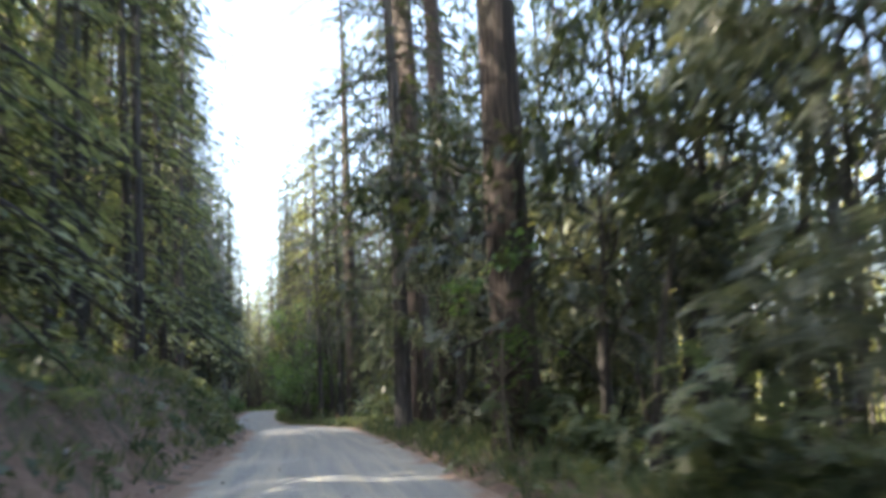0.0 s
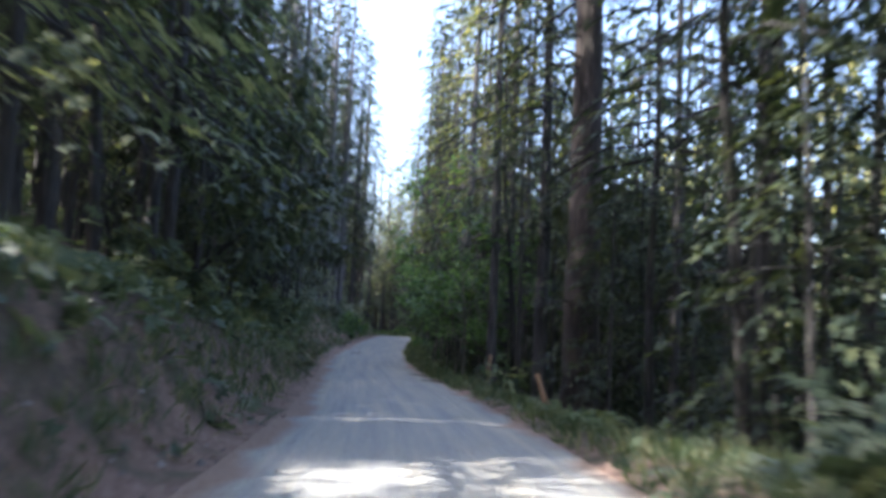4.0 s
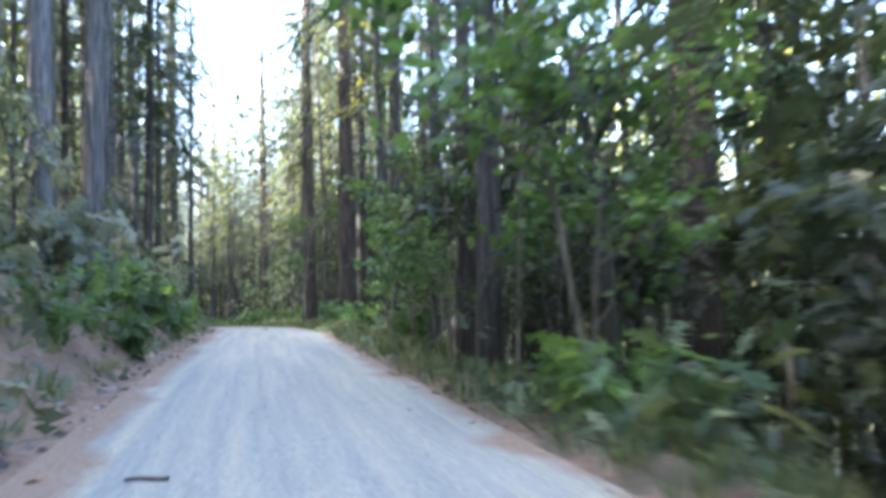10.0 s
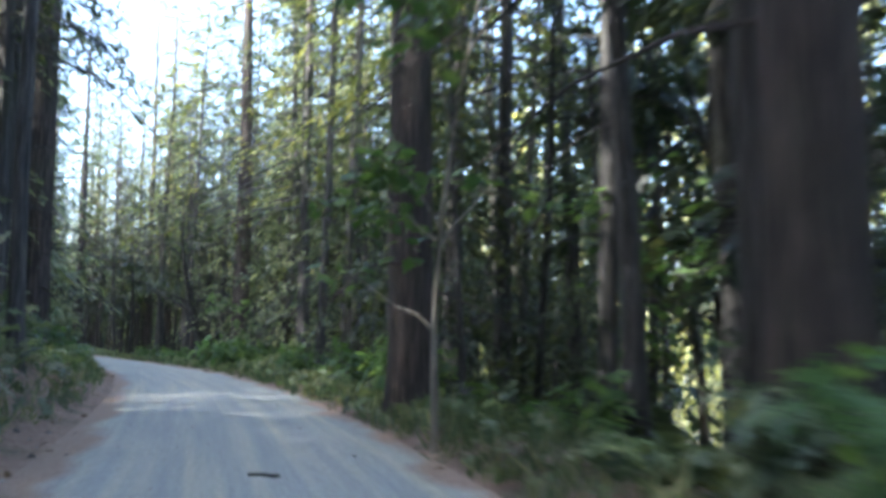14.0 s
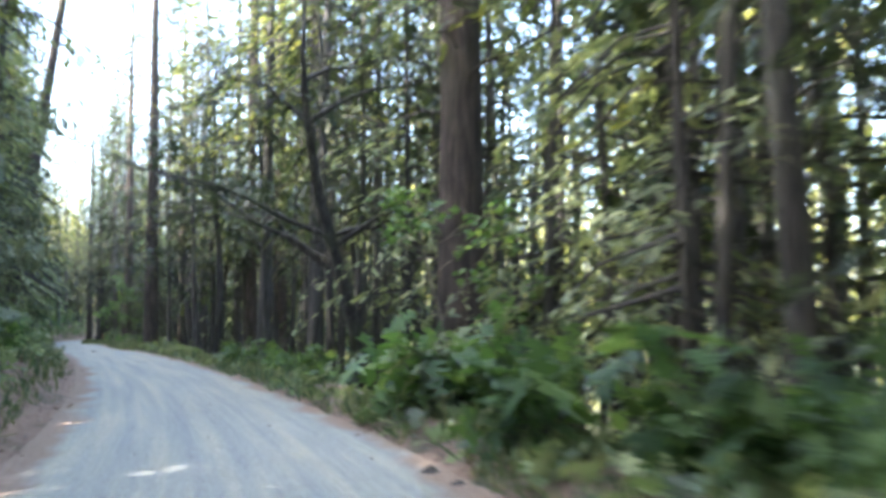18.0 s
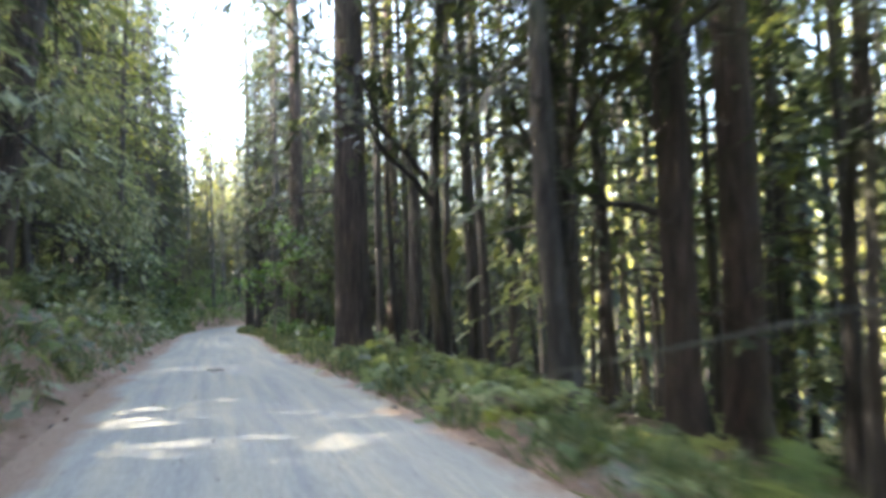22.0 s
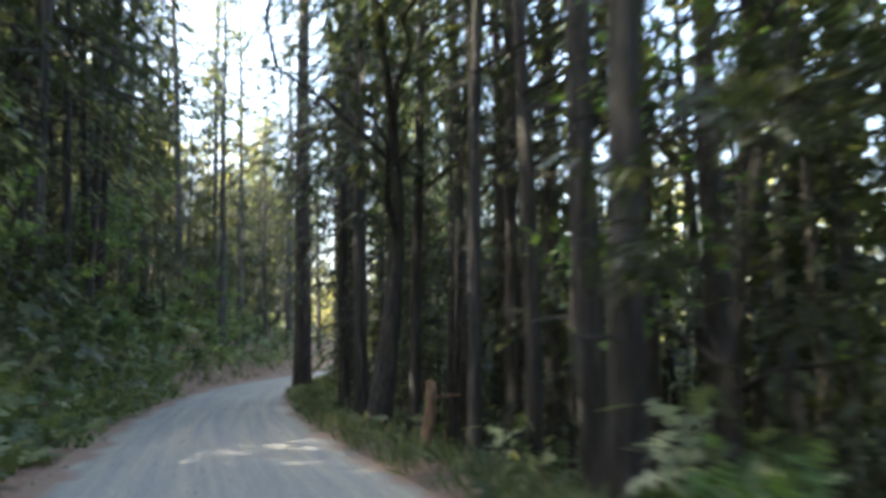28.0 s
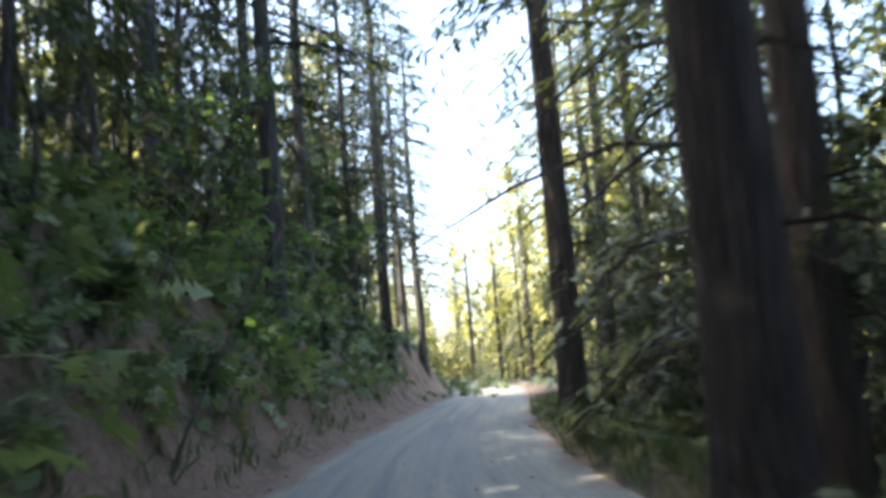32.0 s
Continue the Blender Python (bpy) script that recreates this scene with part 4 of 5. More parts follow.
sow("young_conifer", 16, 120, 150, 4.6, 13, 1.4, (0.1, 0.18), (0.8, 1.3))
sow("oak_tree", 10, 5, 24, 3.9, 8, 1.2, (0.16, 0.3), (0.8, 1.05), 6.0)
sow("pale_bay", 14, 3, 26, 3.7, 8, 1.0, (0.08, 0.14), (0.8, 1.25), 7.0)
sow("bay_tree", 14, 82, 104, 4.6, 8, 1.0, (0.08, 0.14), (0.8, 1.2), 7.0)
sow("bare_fir", 26, -6, 76, 5.0, 15, 1.4, (0.2, 0.36), (1.0, 1.3), 2.0)
sow("young_conifer", 26, -4, 60, 4.6, 12, 1.2, (0.1, 0.18), (0.8, 1.3))
sow("pale_fir", 9, 135, 166, 4.4, 8.5, 1.5, (0.14, 0.26), (0.9, 1.2), 2.5)
sow("bare_fir", 30, 104, 212, 5.5, 17, 1.5, (0.2, 0.36), (1.0, 1.3), 2.0)
sow("fir_tree", 4, 251, 264, 3.9, 5.2, 1.6, (0.24, 0.34), (1.15, 1.3), 1.5)
sow("bare_fir", 12, 98, 145, 4.3, 5.8, 1.4, (0.2, 0.32), (1.1, 1.35), 2.0)
sow("maple_sapling", 14, 98, 112, 3.2, 5.0, 0.8, (0.04, 0.07), (0.5, 0.8), 8.0)
sow("maple_sapling", 16, 232, 280, -6.0, -4.2, 1.2, (0.04, 0.07), (0.5, 0.9), 8.0)
sow("maple_tree", 4, 66, 92, 4.2, 7.0, 2.4, (0.14, 0.24), (0.8, 1.1), 6.0)
sow("maple_tree", 4, 104, 133, 5.0, 8.0, 2.6, (0.14, 0.24), (0.7, 1.0), 6.0)
sow("maple_tree", 3, 214, 234, 5.0, 7.0, 2.6, (0.14, 0.24), (0.7, 1.0), 6.0)
sow("young_conifer", 7, 230, 257, 4.6, 9, 1.1, (0.1, 0.18), (0.9, 1.3))
sow("bare_fir", 12, 232, 256, 3.9, 8, 1.1, (0.2, 0.4), (0.9, 1.2), 2.0)
sow("redwood_tree", 11, 221, 258, -13, -5.8, 2.2, (0.4, 0.65), (0.85, 1.0), 1.5)
sow("redwood_tree", 4, 262, 300, 7, 12, 2.4, (0.4, 0.65), (0.85, 1.0), 1.5)
sow("pale_fir", 8, 242, 286, 4.6, 13, 1.8, (0.16, 0.3), (0.95, 1.3), 2.5)
sow("pale_fir", 4, 190, 203, 10, 16, 1.8, (0.16, 0.3), (0.95, 1.3), 2.5)
sow("fir_tree", 12, 80, 101, 6, 14, 1.6, (0.2, 0.4), (0.8, 1.1))
sow("bay_tree", 12, 78, 101, 5.5, 13, 1.4, (0.08, 0.14), (0.8, 1.3), 7.0)
sow("bare_fir", 14, 115, 149, 6, 14, 1.6, (0.2, 0.4), (0.8, 1.1))
sow("bay_tree", 14, 115, 149, 5.5, 13, 1.4, (0.08, 0.14), (0.8, 1.3), 7.0)
sow("oak_tree", 18, -5, 36, 4.2, 14, 1.6, (0.16, 0.3), (0.8, 1.1), 6.0)
sow("bay_tree", 18, 0, 40, 4.0, 9, 1.4, (0.08, 0.14), (0.7, 1.2), 7.0)
sow("pole_tree", 44, 36, 70, 4.6, 18, 1.0, (0.14, 0.28), (0.85, 1.2), 4.0)
sow("oak_tree", 16, 40, 72, 5.0, 16, 1.6, (0.16, 0.34), (0.8, 1.1), 9.0)
sow("maple_sapling", 26, 64, 98, 3.4, 6.0, 1.0, (0.05, 0.1), (0.8, 1.25), 6.0)
sow("bay_tree", 22, 66, 104, 5.0, 10, 1.4, (0.08, 0.14), (0.7, 1.1), 7.0)
sow("pole_tree", 26, 80, 132, 5.5, 18, 1.4, (0.14, 0.28), (0.85, 1.2), 4.0)
sow("young_conifer", 24, 96, 135, 5.0, 14, 1.6, (0.1, 0.18), (0.7, 1.2))
sow("maple_sapling", 12, 104, 134, 3.8, 8, 1.4, (0.05, 0.1), (0.6, 1.0), 6.0)
sow("oak_tree", 26, 100, 152, 5.0, 16, 1.6, (0.16, 0.34), (0.8, 1.1), 8.0)
sow("pole_tree", 54, 149, 209, 4.6, 20, 1.0, (0.14, 0.32), (0.85, 1.25), 3.5)
sow("oak_tree", 26, 149, 226, 6.0, 16, 1.6, (0.16, 0.34), (0.8, 1.1), 10.0)
sow("bay_tree", 14, 209, 236, 4.6, 10, 1.5, (0.08, 0.14), (0.5, 0.9), 7.0)
sow("pole_tree", 54, 222, 280, 4.6, 20, 1.0, (0.14, 0.34), (0.85, 1.25), 3.5)
sow("young_conifer", 28, 210, 294, 5.5, 16, 1.6, (0.1, 0.18), (0.7, 1.2))
sow("oak_tree", 12, 232, 294, 6.0, 16, 1.6, (0.16, 0.34), (0.8, 1.1), 8.0)
sow("bay_tree", 24, 258, 300, 5.0, 11, 1.4, (0.08, 0.14), (0.7, 1.2), 7.0)
sow("bare_fir", 56, -10, 304, 5.8, 16, 2.0, (0.2, 0.42), (0.9, 1.25))
sow("fir_tree", 34, -10, 304, 8.0, 17, 2.0, (0.2, 0.42), (0.9, 1.25))
sow("redwood_tree", 20, -10, 304, 7.0, 16, 3.2, (0.5, 0.9), (0.85, 1.1), 1.5)


# ---- shrubs, ferns and ground cover ----
def shrub(seed, r, h, stems, per, leaf, leaves):
    g = np.random.RandomState(seed)
    st, c, dr = [], [], []
    for i in range(stems):
        az, out = g.uniform(0, 6.28), r * g.uniform(0.3, 1)
        q = np.linspace(0, 1, 5)
        pts = np.array([np.cos(az), np.sin(az), 0])[None] * (out * q ** 1.2)[:, None] + np.array([0, 0, 1])[None] * (h * g.uniform(0.55, 1) * q ** 0.8)[:, None]
        pts[0, 2] = -0.1
        st.append(tube(pts, 0.012 * (1 - 0.7 * q), 3))
        w = g.uniform(0.25, 1.05, per)
        p = np.stack([np.interp(w, q, pts[:, k]) for k in range(3)], 1) + g.normal(size=(per, 3)) * 0.13 * r
        c.append(p)
        d = g.normal(size=(per, 3)) + np.array([np.cos(az), np.sin(az), -0.1])[None]
        dr.append(d)
    c, dr = np.concatenate(c), np.concatenate(dr)
    c[:, 2] = np.clip(c[:, 2], 0.04, None)
    L = g.uniform(0.6, 1.3, len(c)) * leaf
    n = np.array([0, 0, 1])[None] + 0.5 * g.normal(size=(len(c), 3))
    return {"stem_frame": data("stem_frame", *joined(st), BARK_DARK), "foliage": data("foliage", *sprays(TWIG, c, dr, n, L, 0.2), leaves)}


def fern(seed, r):
    g = np.random.RandomState(seed)
    c, dr, nm, ln, wd = [], [], [], [], []
    for i in range(13):
        az, out, up = i * 0.483 * 2 + g.uniform(-0.2, 0.2), r * g.uniform(0.7, 1.1), g.uniform(0.5, 0.9)
        q = np.linspace(0.08, 1, 15)
        h = np.array([np.cos(az), np.sin(az), 0])
        pts = h[None] * (out * q)[:, None] + np.array([0, 0, 1])[None] * (out * up * np.sin(q * 2.3) * 0.75)[:, None]
        side = np.array([-np.sin(az), np.cos(az), 0])
        for sg in (-1, 1):
            c.append(pts)
            dr.append(side[None] * sg + h[None] * 0.35 + np.array([0, 0, -0.25])[None] + 0.08 * g.normal(size=pts.shape))
            nm.append(np.tile([0, 0, 1.0], (15, 1)))
            ln.append(r * 0.24 * np.sin(np.clip(q * 3.0, 0.3, 3.0)) + 0.02)
            wd.append(np.full(15, r * 0.065))
    return {"fronds": data("fronds", *blades(np.concatenate(c), np.concatenate(dr), np.concatenate(nm), np.concatenate(ln), np.concatenate(wd)), FERN)}


SHRUB = [shrub(131 + i, 0.75, 1.0 + 0.15 * i, 12, 9, 0.4, LEAF_SHRUB) for i in range(4)]
BRIGHT = [shrub(141 + i, 0.8, 1.0, 11, 8, 0.42, LEAF_MAPLE) for i in range(2)]
PALE_SHRUB = [shrub(145 + i, 0.75, 1.1, 12, 9, 0.36, LEAF_PALE) for i in range(3)]
FERNS = [fern(151 + i, 0.75) for i in range(3)]


def bush(kind, meshes, s, d, size, label, category):
    x, y = place(s, d)
    return thing(kind, meshes[rng.randint(len(meshes))], x, y, height(s, d) - 0.03, rng.uniform(0, 360), size, (rng.uniform(-6, 6), rng.uniform(-6, 6)),
                 1.0, label, category, kind + " cover along the road")


def scatter(kind, meshes, count, s0, s1, d0, d1, size, label, category):
    for _ in range(count):
        bush(kind, meshes, rng.uniform(s0, s1), rng.uniform(d0, d1), rng.uniform(*size), label, category)


scatter("shrub", SHRUB, 40, 44.0, 86.0, -5.8, -3.9, (0.45, 0.9), "leafy dull green shrub rooted in the dirt bank", "shrub")
scatter("pale_shrub", PALE_SHRUB, 52, 62.0, 135.0, -9.0, -4.2, (0.7, 1.5), "lightened pale green shrub above the dirt bank", "shrub")
scatter("shrub", SHRUB, 76, 119.5, 294.5, -6.2, -3.6, (0.45, 0.95), "leafy dull green shrub rooted in the dirt bank", "shrub")
scatter("shrub", SHRUB, 60, 0.0, 134.5, 3.6, 6.5, (0.5, 1.0), "leafy dull green shrub on the roadside below the trees", "shrub")
scatter("shrub", SHRUB, 40, 134.5, 284.5, 3.6, 7.0, (0.5, 1.1), "leafy dull green shrub on the roadside below the trees", "shrub")
scatter("bright_bush", BRIGHT, 10, 97.5, 111.0, -4.0, -3.0, (0.7, 1.1), "bright green broad-leaved bush at the foot of the bank", "bush")
scatter("bright_bush", BRIGHT, 26, 127.2, 181.5, 3.3, 5.5, (0.6, 1.2), "bright green broad-leaved bush beside the road", "bush")
scatter("bright_bush", BRIGHT, 16, 86.0, 127.2, 3.3, 5.0, (0.5, 1.0), "bright green broad-leaved bush beside the road", "bush")
scatter("bright_bush", BRIGHT, 14, 203.0, 235.5, 3.4, 5.0, (0.4, 0.8), "bright green broad-leaved bush beside the road", "bush")
scatter("bright_bush", BRIGHT, 12, 231.5, 284.5, -5.4, -3.4, (0.5, 0.9), "bright green broad-leaved bush on the bank", "bush")
scatter("bright_bush", BRIGHT, 12, 139.2, 184.5, -5.2, -3.6, (0.4, 0.8), "bright green broad-leaved bush on the bank", "bush")
scatter("bright_bush", BRIGHT, 9, 167.5, 173.5, 3.6, 5.0, (0.8, 1.1), "bright green broad-leaved bush beside the road", "bush")
scatter("bright_bush", BRIGHT, 9, 149.2, 159.5, 3.3, 5.0, (0.9, 1.3), "bright green broad-leaved bush beside the road", "bush")
scatter("fern", FERNS, 24, 0.0, 86.0, -6.0, -3.2, (0.5, 1.0), "green sword fern growing on the earth bank", "fern")
scatter("fern", FERNS, 100, 125.5, 294.5, -6.2, -3.2, (0.5, 1.1), "green sword fern growing on the earth bank", "fern")
scatter("fern", FERNS, 60, 0.0, 129.0, 3.2, 7.0, (0.5, 1.0), "green sword fern on the roadside under the trees", "fern")
scatter("fern", FERNS, 80, 129.0, 284.5, 3.2, 7.0, (0.5, 1.1), "green sword fern on the roadside under the trees", "fern")


def scattered(name, count, s0, s1, d0, d1, make, material, label, category):
    """One object of small pieces that nobody could count."""
    g = np.random.RandomState(len(name) + count)
    s, d = g.uniform(s0, s1, count), g.uniform(d0, d1, count)
    o = np.array([(*place(a, b), height(a, b)) for a, b in zip(s, d)])
    v, f = make(g, o)
    return tagged(new(name, data(name, v, f, material)), label, category, kind="stuff")


def tufts(g, o):
    k = 9
    c = np.repeat(o, k, 0) + g.normal(size=(len(o) * k, 3)) * np.array([0.07, 0.07, 0.0])
    d = g.normal(size=(len(c), 3)) * 0.5 + np.array([0, 0, 1.0])
    n = g.normal(size=(len(c), 3))
    L = g.uniform(0.12, 0.4, len(c))
    return blades(c, d, n, L, L * 0.09)


def flakes(g, o):
    d = g.normal(size=o.shape) * np.array([1, 1, 0.25])
    n = np.array([0, 0, 1])[None] + 0.35 * g.normal(size=o.shape)
    L = g.uniform(0.05, 0.14, len(o))
    return blades(o + np.array([0, 0, 0.015]), d, n, L, L * 0.45)


PEBBLE = np.array([(1, 0, 0), (0, 1, 0), (-1, 0, 0), (0, -1, 0), (0, 0, 0.7), (0, 0, -0.4)])
PEB_F = [(0, 1, 4), (1, 2, 4), (2, 3, 4), (3, 0, 4), (1, 0, 5), (2, 1, 5), (3, 2, 5), (0, 3, 5)]


def pebbles(g, o):
    r = np.abs(g.normal(size=len(o))) * 0.011 + 0.006
    a = g.uniform(0, 6.28, len(o))
    rot = np.stack([np.stack([np.cos(a), -np.sin(a), 0 * a], 1), np.stack([np.sin(a), np.cos(a), 0 * a], 1), np.tile([0, 0, 1.0], (len(o), 1))], 1)
    v = o[:, None] + r[:, None, None] * np.einsum("nij,kj->nki", rot, PEBBLE * np.array([1.2, 0.8, 1])) * g.uniform(0.7, 1.3, (len(o), 6, 1))
    return v.reshape(-1, 3), [tuple(i * 6 + q for q in t) for i in range(len(o)) for t in PEB_F]


def low_cover(g, o):
    k = 4
    c = np.repeat(o, k, 0) + g.normal(size=(len(o) * k, 3)) * np.array([0.15, 0.15, 0.04])
    d = g.normal(size=c.shape) + np.array([0, 0, 0.8])
    return sprays(TWIG_FAR, c, d, np.array([0, 0, 1])[None] + 0.5 * g.normal(size=c.shape), g.uniform(0.18, 0.5, len(c)), 0.3)


def big_cover(g, o):
    k = 3
    c = np.repeat(o, k, 0) + g.normal(size=(len(o) * k, 3)) * np.array([0.2, 0.2, 0.05])
    d = g.normal(size=c.shape) + np.array([0, 0, 0.8])
    return sprays(TWIG, c, d, np.array([0, 0, 1])[None] + 0.5 * g.normal(size=c.shape), g.uniform(0.3, 0.8, len(c)), 0.3)


def stones(g, o):
    v, f = pebbles(g, o)
    v = v.reshape(-1, 6, 3)
    return ((v - v.mean(1, keepdims=True)) * g.uniform(1.6, 4.4, (len(v), 1, 1)) + v.mean(1, keepdims=True)).reshape(-1, 3), f


def thicket(g, o):
    k = 3
    c = np.repeat(o, k, 0) + g.normal(size=(len(o) * k, 3)) * np.array([0.3, 0.3, 0.05])
    d = g.normal(size=c.shape) + np.array([0, 0, 0.9])
    return sprays(TWIG_FAR, c, d, np.array([0, 0, 1])[None] + 0.5 * g.normal(size=c.shape), g.uniform(0.4, 1.1, len(c)), 0.3)


scattered("bank_stones", 700, 78, 129, -4.6, -2.3, stones, STONE, "stones and clods crumbled from the dirt bank", "stones")
scattered("slope_stones", 500, -5, 50, -5.0, -2.3, stones, STONE, "stones and clods crumbled from the dirt bank", "stones")
scattered("slope_scrub", 400, -8, 50, -6.5, -2.7, low_cover, LEAF_SHRUB, "sparse low growth on the shaded dirt bank", "undergrowth")
scattered("dry_scrub", 1100, 62, 135, -6.5, -2.8, low_cover, LEAF_PALE, "lightened pale grey-green scrub growing on the dirt bank", "undergrowth")
scattered("bank_scrub", 900, 176, 236, -6.5, -2.8, low_cover, LEAF_PALE, "lightened pale grey-green scrub growing on the dirt bank", "undergrowth")
scattered("verge_clods", 160, 149, 228, 2.1, 3.1, stones, STONE, "dark clods of earth on the road shoulder", "stones")
scattered("bend_undergrowth", 2400, 294, 424, -40, 40, thicket, LEAF_SHRUB, "low green undergrowth round the bend", "undergrowth")
scattered("hill_undergrowth", 2600, 262, 424, -45, -5, thicket, LEAF_SHRUB, "low green undergrowth on the slope round the bend", "undergrowth")
scattered("verge_ferns", 550, 127, 199, 2.6, 4.8, low_cover, FERN, "pale green fern and leaf growth along the road verge", "undergrowth")
scattered("undergrowth", 2600, -15, 324, -24, -5.0, thicket, LEAF_SHRUB, "low green undergrowth on the wooded slope", "undergrowth")
scattered("forest_undergrowth", 2600, -15, 324, 5.0, 28, thicket, LEAF_SHRUB, "low green undergrowth below the trees", "undergrowth")
scattered("bank_thicket", 700, 40, 86, -5.8, -3.7, low_cover, LEAF_SHRUB, "dense low leafy growth hanging over the bank", "undergrowth")
scattered("bend_ferns", 500, 255, 286, -6.0, -3.4, big_cover, FERN, "dense pale green fern growth on the steep bank", "undergrowth")
scattered("bank_ferns", 1500, 232, 294, -7.5, -3.3, low_cover, FERN, "dense pale green fern growth on the steep bank", "undergrowth")
scattered("foot_ferns", 700, 226, 262, -3.7, -2.6, low_cover, FERN, "low fern growth at the foot of the bank", "undergrowth")
scattered("leafy_thicket", 800, 232, 262, -7.5, -3.6, big_cover, LEAF_SHRUB, "dense leafy growth hanging over the bank", "undergrowth")
scattered("fern_thicket", 1700, 126, 294, -6.2, -3.4, low_cover, FERN, "dense low fern and leaf growth covering the bank", "undergrowth")
scattered("verge_thicket", 1100, 127, 284, 2.65, 4.6, low_cover, LEAF_SHRUB, "low leafy growth along the road verge", "undergrowth")
scattered("dry_verge", 900, 0, 127, 2.7, 4.6, low_cover, LEAF_SHRUB, "low leafy growth along the road verge", "undergrowth")
scattered("roadside_grass", 4600, 0, 284, 2.3, 3.9, tufts, GRASS, "dry and green grass tufts along the road edge", "grass")
scattered("bank_grass", 4200, 0, 280, -5.0, -2.7, tufts, GRASS, "grass tufts growing on the dirt bank", "grass")
scattered("leaf_litter", 9000, -5, 280, 2.1, 8.0, flakes, LITTER, "brown fallen leaves and bark flakes on the ground", "litter")
scattered("bank_litter", 9000, -5, 280, -7.0, -2.1, flakes, LITTER, "pale fallen leaves lying on the bank", "litter")
scattered("loose_gravel", 5000, 0, 280, -2.5, 2.6, pebbles, STONE, "loose stones on the gravel road", "gravel")


# ---- far woods ----
def woods(name, seed, count, region, tall, boughs, spray, material, label):
    """Trees too far or too many to tell apart, joined: needles and, under them, trunks."""
    g = np.random.RandomState(seed)
    parts, c, dr, ln = [], [], [], []
    for i in range(count):
        s, d = region(g)
        x, y = place(s, d)
        z = height(s, d)
        t = g.uniform(*tall)
        if abs((x + 81.5) * 0.956 + (y - 239.8) * 0.293) < 2.1 and y > 292:
            t = g.uniform(5, 9)
        if shades(x, y, 2.6, z + t):
            continue
        r0 = g.uniform(0.1, 0.3)
        parts.append(tube(np.array([(x, y, z - 0.3), (x, y, z + t * 0.5), (x, y, z + t)]), (r0, r0 * 0.65, 0.03), 5))
        u = g.uniform(0.02, 1, boughs) ** 0.9
        r = (1 - u) ** 0.7 * g.uniform(0.15, 1, boughs) * 3.4 + 0.15
        az = g.uniform(0, 6.28, boughs)
        h = np.stack([np.cos(az), np.sin(az), 0 * az], 1)
        c.append(np.array([x, y, z + 1.6])[None] + h * r[:, None] * 0.7 + np.array([0, 0, 1])[None] * (u * (t - 1.6) - 0.2 * r)[:, None])
        dr.append(h + np.array([0, 0, -0.3])[None] + 0.5 * g.normal(size=(boughs, 3)))
        ln.append(g.uniform(0.6, 1.3, boughs) * spray)
    L = np.concatenate(ln)
    c, dr = np.concatenate(c), np.concatenate(dr)
    leaves = sprays(FEATHER_WOODS, c, dr, np.array([0, 0, 1])[None] + 0.5 * g.normal(size=c.shape), L)
    ob = tagged(new(name, data(name, *leaves, material)), label, "woods", kind="stuff")
    t = new(name + "_trunks", data(name + "_trunks", *joined(parts), BARK_GREY))
    t.parent = ob


def hill(g):
    s, d = g.uniform(-70, 296), g.uniform(-46, -12)
    return s, min(d, -22.0) if 98 < s < 138 or s > 272 else d


def ends(g):
    s, d = g.uniform(308, 420), g.uniform(-45, 45)
    return s, d if abs(d) > 5 else d + (10 if d > 0 else -10)


woods("valley_edge", 86, 90, lambda g: (g.uniform(62, 165), g.uniform(12, 26)), (12, 20), 170, 0.85, NEEDLE, "dark conifer woods close below the road")
woods("deep_woods", 77, 105, lambda g: (g.uniform(-50, 236), g.uniform(15, 34)), (9, 18), 170, 0.85, NEEDLE, "deep shaded conifer woods below the road")
woods("dark_woods", 82, 62, lambda g: (g.uniform(236, 292), g.uniform(11, 34)), (9, 16), 170, 0.85, NEEDLE, "dark dense conifer woods below the road")
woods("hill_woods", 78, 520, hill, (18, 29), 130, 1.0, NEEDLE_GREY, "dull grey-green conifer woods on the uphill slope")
woods("sunny_woods", 79, 380, lambda g: (g.uniform(-80, 420), g.uniform(31, 85)), (24, 38), 110, 1.5, FAR_SUNLIT_LEAF, "sunlit yellow-green woods across the valley")
woods("bend_woods", 80, 330, ends, (12, 22), 130, 1.1, FAR_SUNLIT_LEAF, "sunlit woods beyond the bend of the road")
# Extra trees added here to block sun from the road
woods("slope_woods", 83, 34, lambda g: (g.uniform(56, 104), g.uniform(-28, -13)), (18, 28), 130, 1.0, NEEDLE_GREY, "grey-green conifer woods high on the slope, added to block sun")
woods("ridge_woods", 84, 260, lambda g: (g.uniform(-90, 400), g.uniform(-110, -46)), (16, 27), 60, 2.2, NEEDLE, "dark conifer woods on the ridge above the road")
woods("valley_woods", 85, 240, lambda g: (g.uniform(-120, 460), g.uniform(86, 150)), (14, 24), 60, 2.4, FAR_SUNLIT_LEAF, "sunlit woods far across the valley")
woods("rear_woods", 81, 50, lambda g: (g.uniform(-62, -12), g.choice([-1, 1]) * g.uniform(4.5, 30)), (16, 26), 130, 1.1, NEEDLE, "dark conifer woods along the road behind")


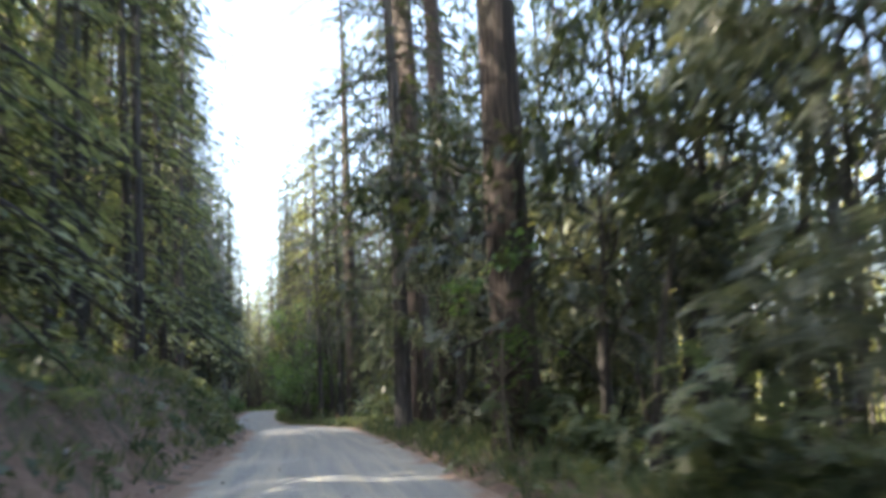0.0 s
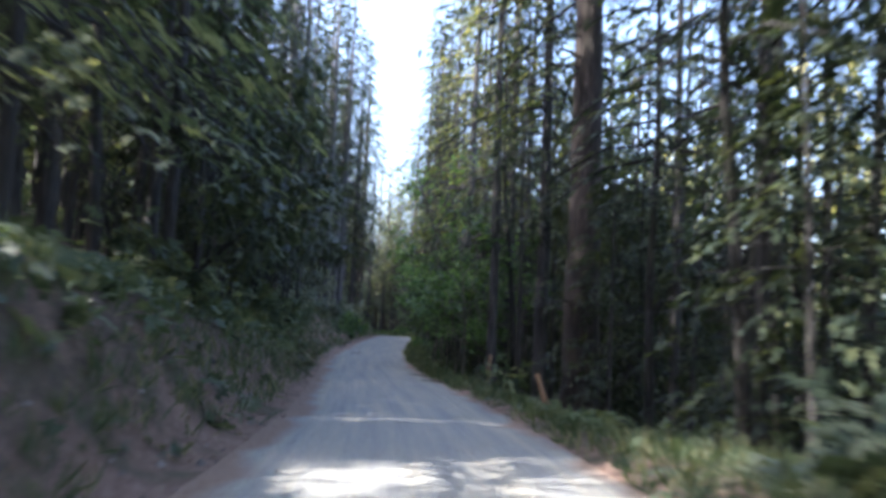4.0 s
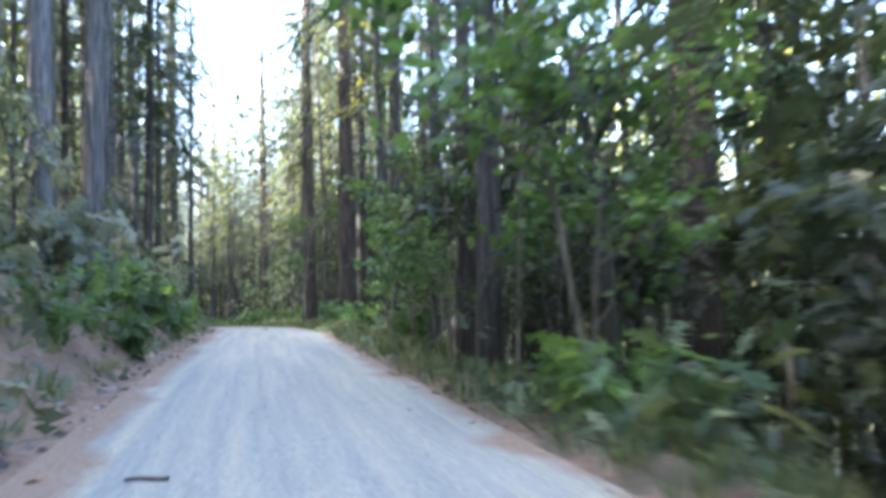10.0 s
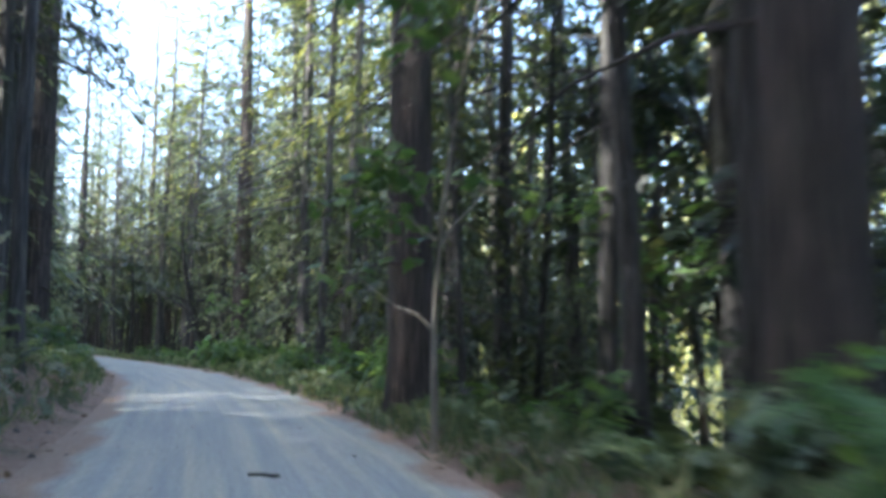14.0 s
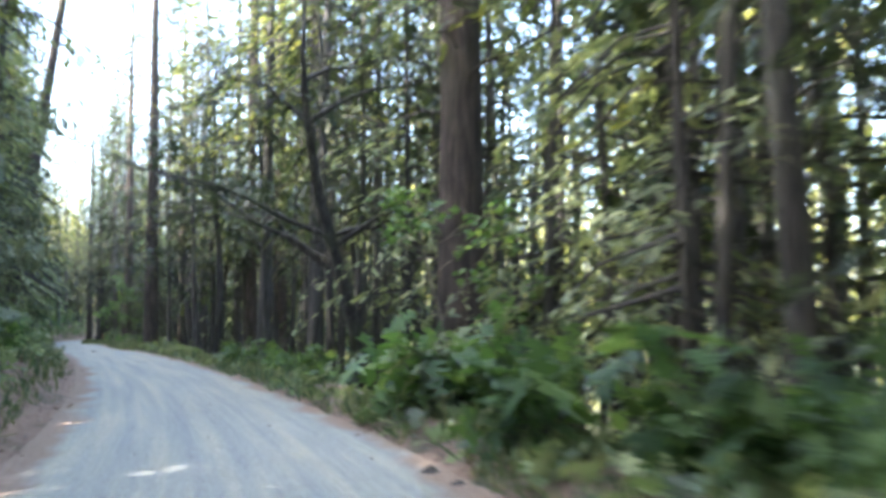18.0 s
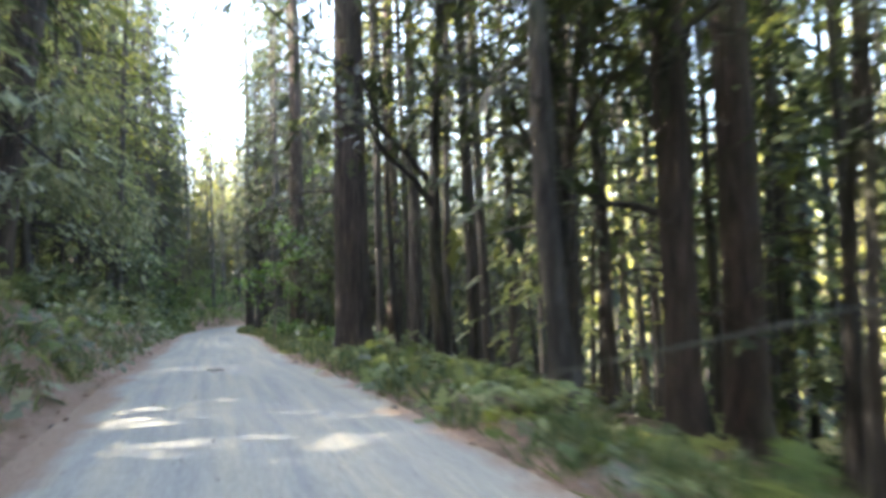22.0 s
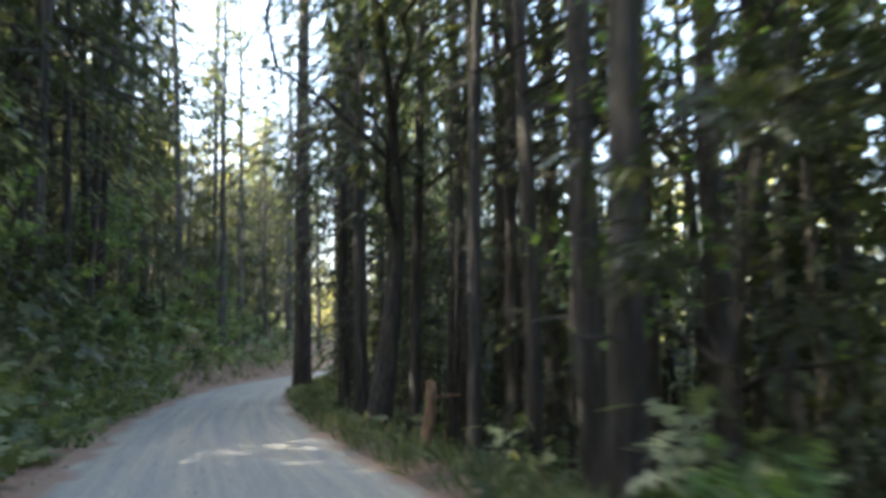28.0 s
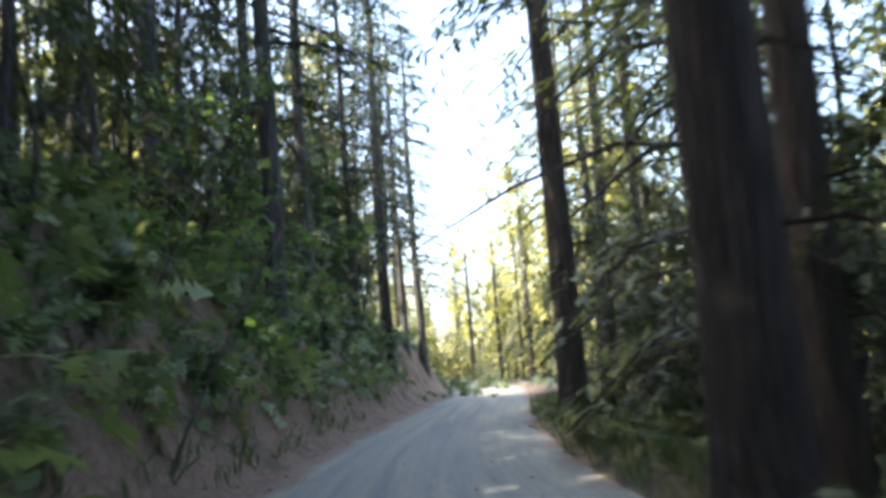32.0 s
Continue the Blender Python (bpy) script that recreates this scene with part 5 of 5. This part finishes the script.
# ---- wood lying about ----
def fallen(name, s, d, z, length, r, turn, tilt, material, label, category, knots=0):
    """A broken stem lying or leaning, with snapped ends and stubs."""
    g = np.random.RandomState(int(s * 10))
    q = np.linspace(0, 1, 7)
    line = np.stack([0.03 * length * np.sin(q * 4), 0.02 * length * np.sin(q * 7), q * length], 1)
    pieces = [tube(line, r * (1 - 0.25 * q) * g.uniform(0.92, 1.08, 7), 9, 0.08, int(s))]
    for _ in range(knots):
        o = line[g.randint(1, 6)]
        v = dirs(g, 1)[0]
        v[2] = abs(v[2])
        pieces.append(tube(o[None] + v[None] * (np.linspace(0, 1, 3) * g.uniform(2, 5) * r)[:, None], r * np.array([0.3, 0.2, 0.08]), 4))
    ob = new(name, data(name, *joined(pieces), material, True))
    x, y = place(s, d)
    ob.matrix_basis = pose(x, y, height(s, d) + z, 0, 0, turn) @ pose(0, 0, 0, tilt, 0, 0)
    return tagged(ob, label, category)


fallen("fallen_log", 160.7, 3.5, 0.16, 3.3, 0.13, 31, -88, DEADWOOD, "pale barkless log lying along the road verge", "log", 3)
fallen("broken_log", *along(-6.6, 56.2), -0.35, 2.1, 0.09, 300, 24, ORANGE_WOOD, "leaning broken log with raw orange wood", "log", 0)
fallen("broken_log", *along(-9.2, 61.8), -0.1, 1.4, 0.09, 200, 6, ORANGE_WOOD, "short broken log with raw orange wood", "log", 1)
fallen("broken_snag", *along(-2.1, 38.2), -0.1, 3.0, 0.075, 80, 7, DEADWOOD, "pale broken snag standing among thin trunks", "snag", 6)
fallen("broken_snag", *along(-3.6, 46.0), -0.1, 1.6, 0.05, 10, 12, DEADWOOD, "pale broken snag standing among thin trunks", "snag", 4)
fallen("broken_snag", *along(-15.0, 90.8), -0.1, 1.7, 0.04, 60, 6, DEADWOOD, "thin pale dead stem standing in the shade", "snag", 3)
fallen("broken_snag", *along(-73.9, 241.7), -0.1, 1.9, 0.045, 150, 14, DEADWOOD, "pale twisted dead stem among dark trunks", "snag", 7)
# Stands in for a sunlit trunk base; the sun is in its colour
fallen("broken_stump", *along(-70.6, 227.2), -0.35, 1.6, 0.11, 120, 5, ORANGE_WOOD, "mossy broken stump with raw pale wood", "stump", 1)
for s, d, turn, long in ((84.7, -0.75, 80, 0.5), (85.0, -0.55, 60, 0.35), (90.5, -1.0, 95, 0.3), (124.4, 0.4, 75, 0.3), (199.6, -0.1, 70, 0.25), (199.8, 0.1, 110, 0.2), (66.5, 2.3, 70, 0.8), (61.5, 2.5, 82, 0.9), (148.0, 2.6, 15, 0.7)):
    fallen("stick", s, d, 0.02, long, 0.016, turn, -89, BARK_DARK, "small dark broken stick lying on the gravel", "stick", 2)
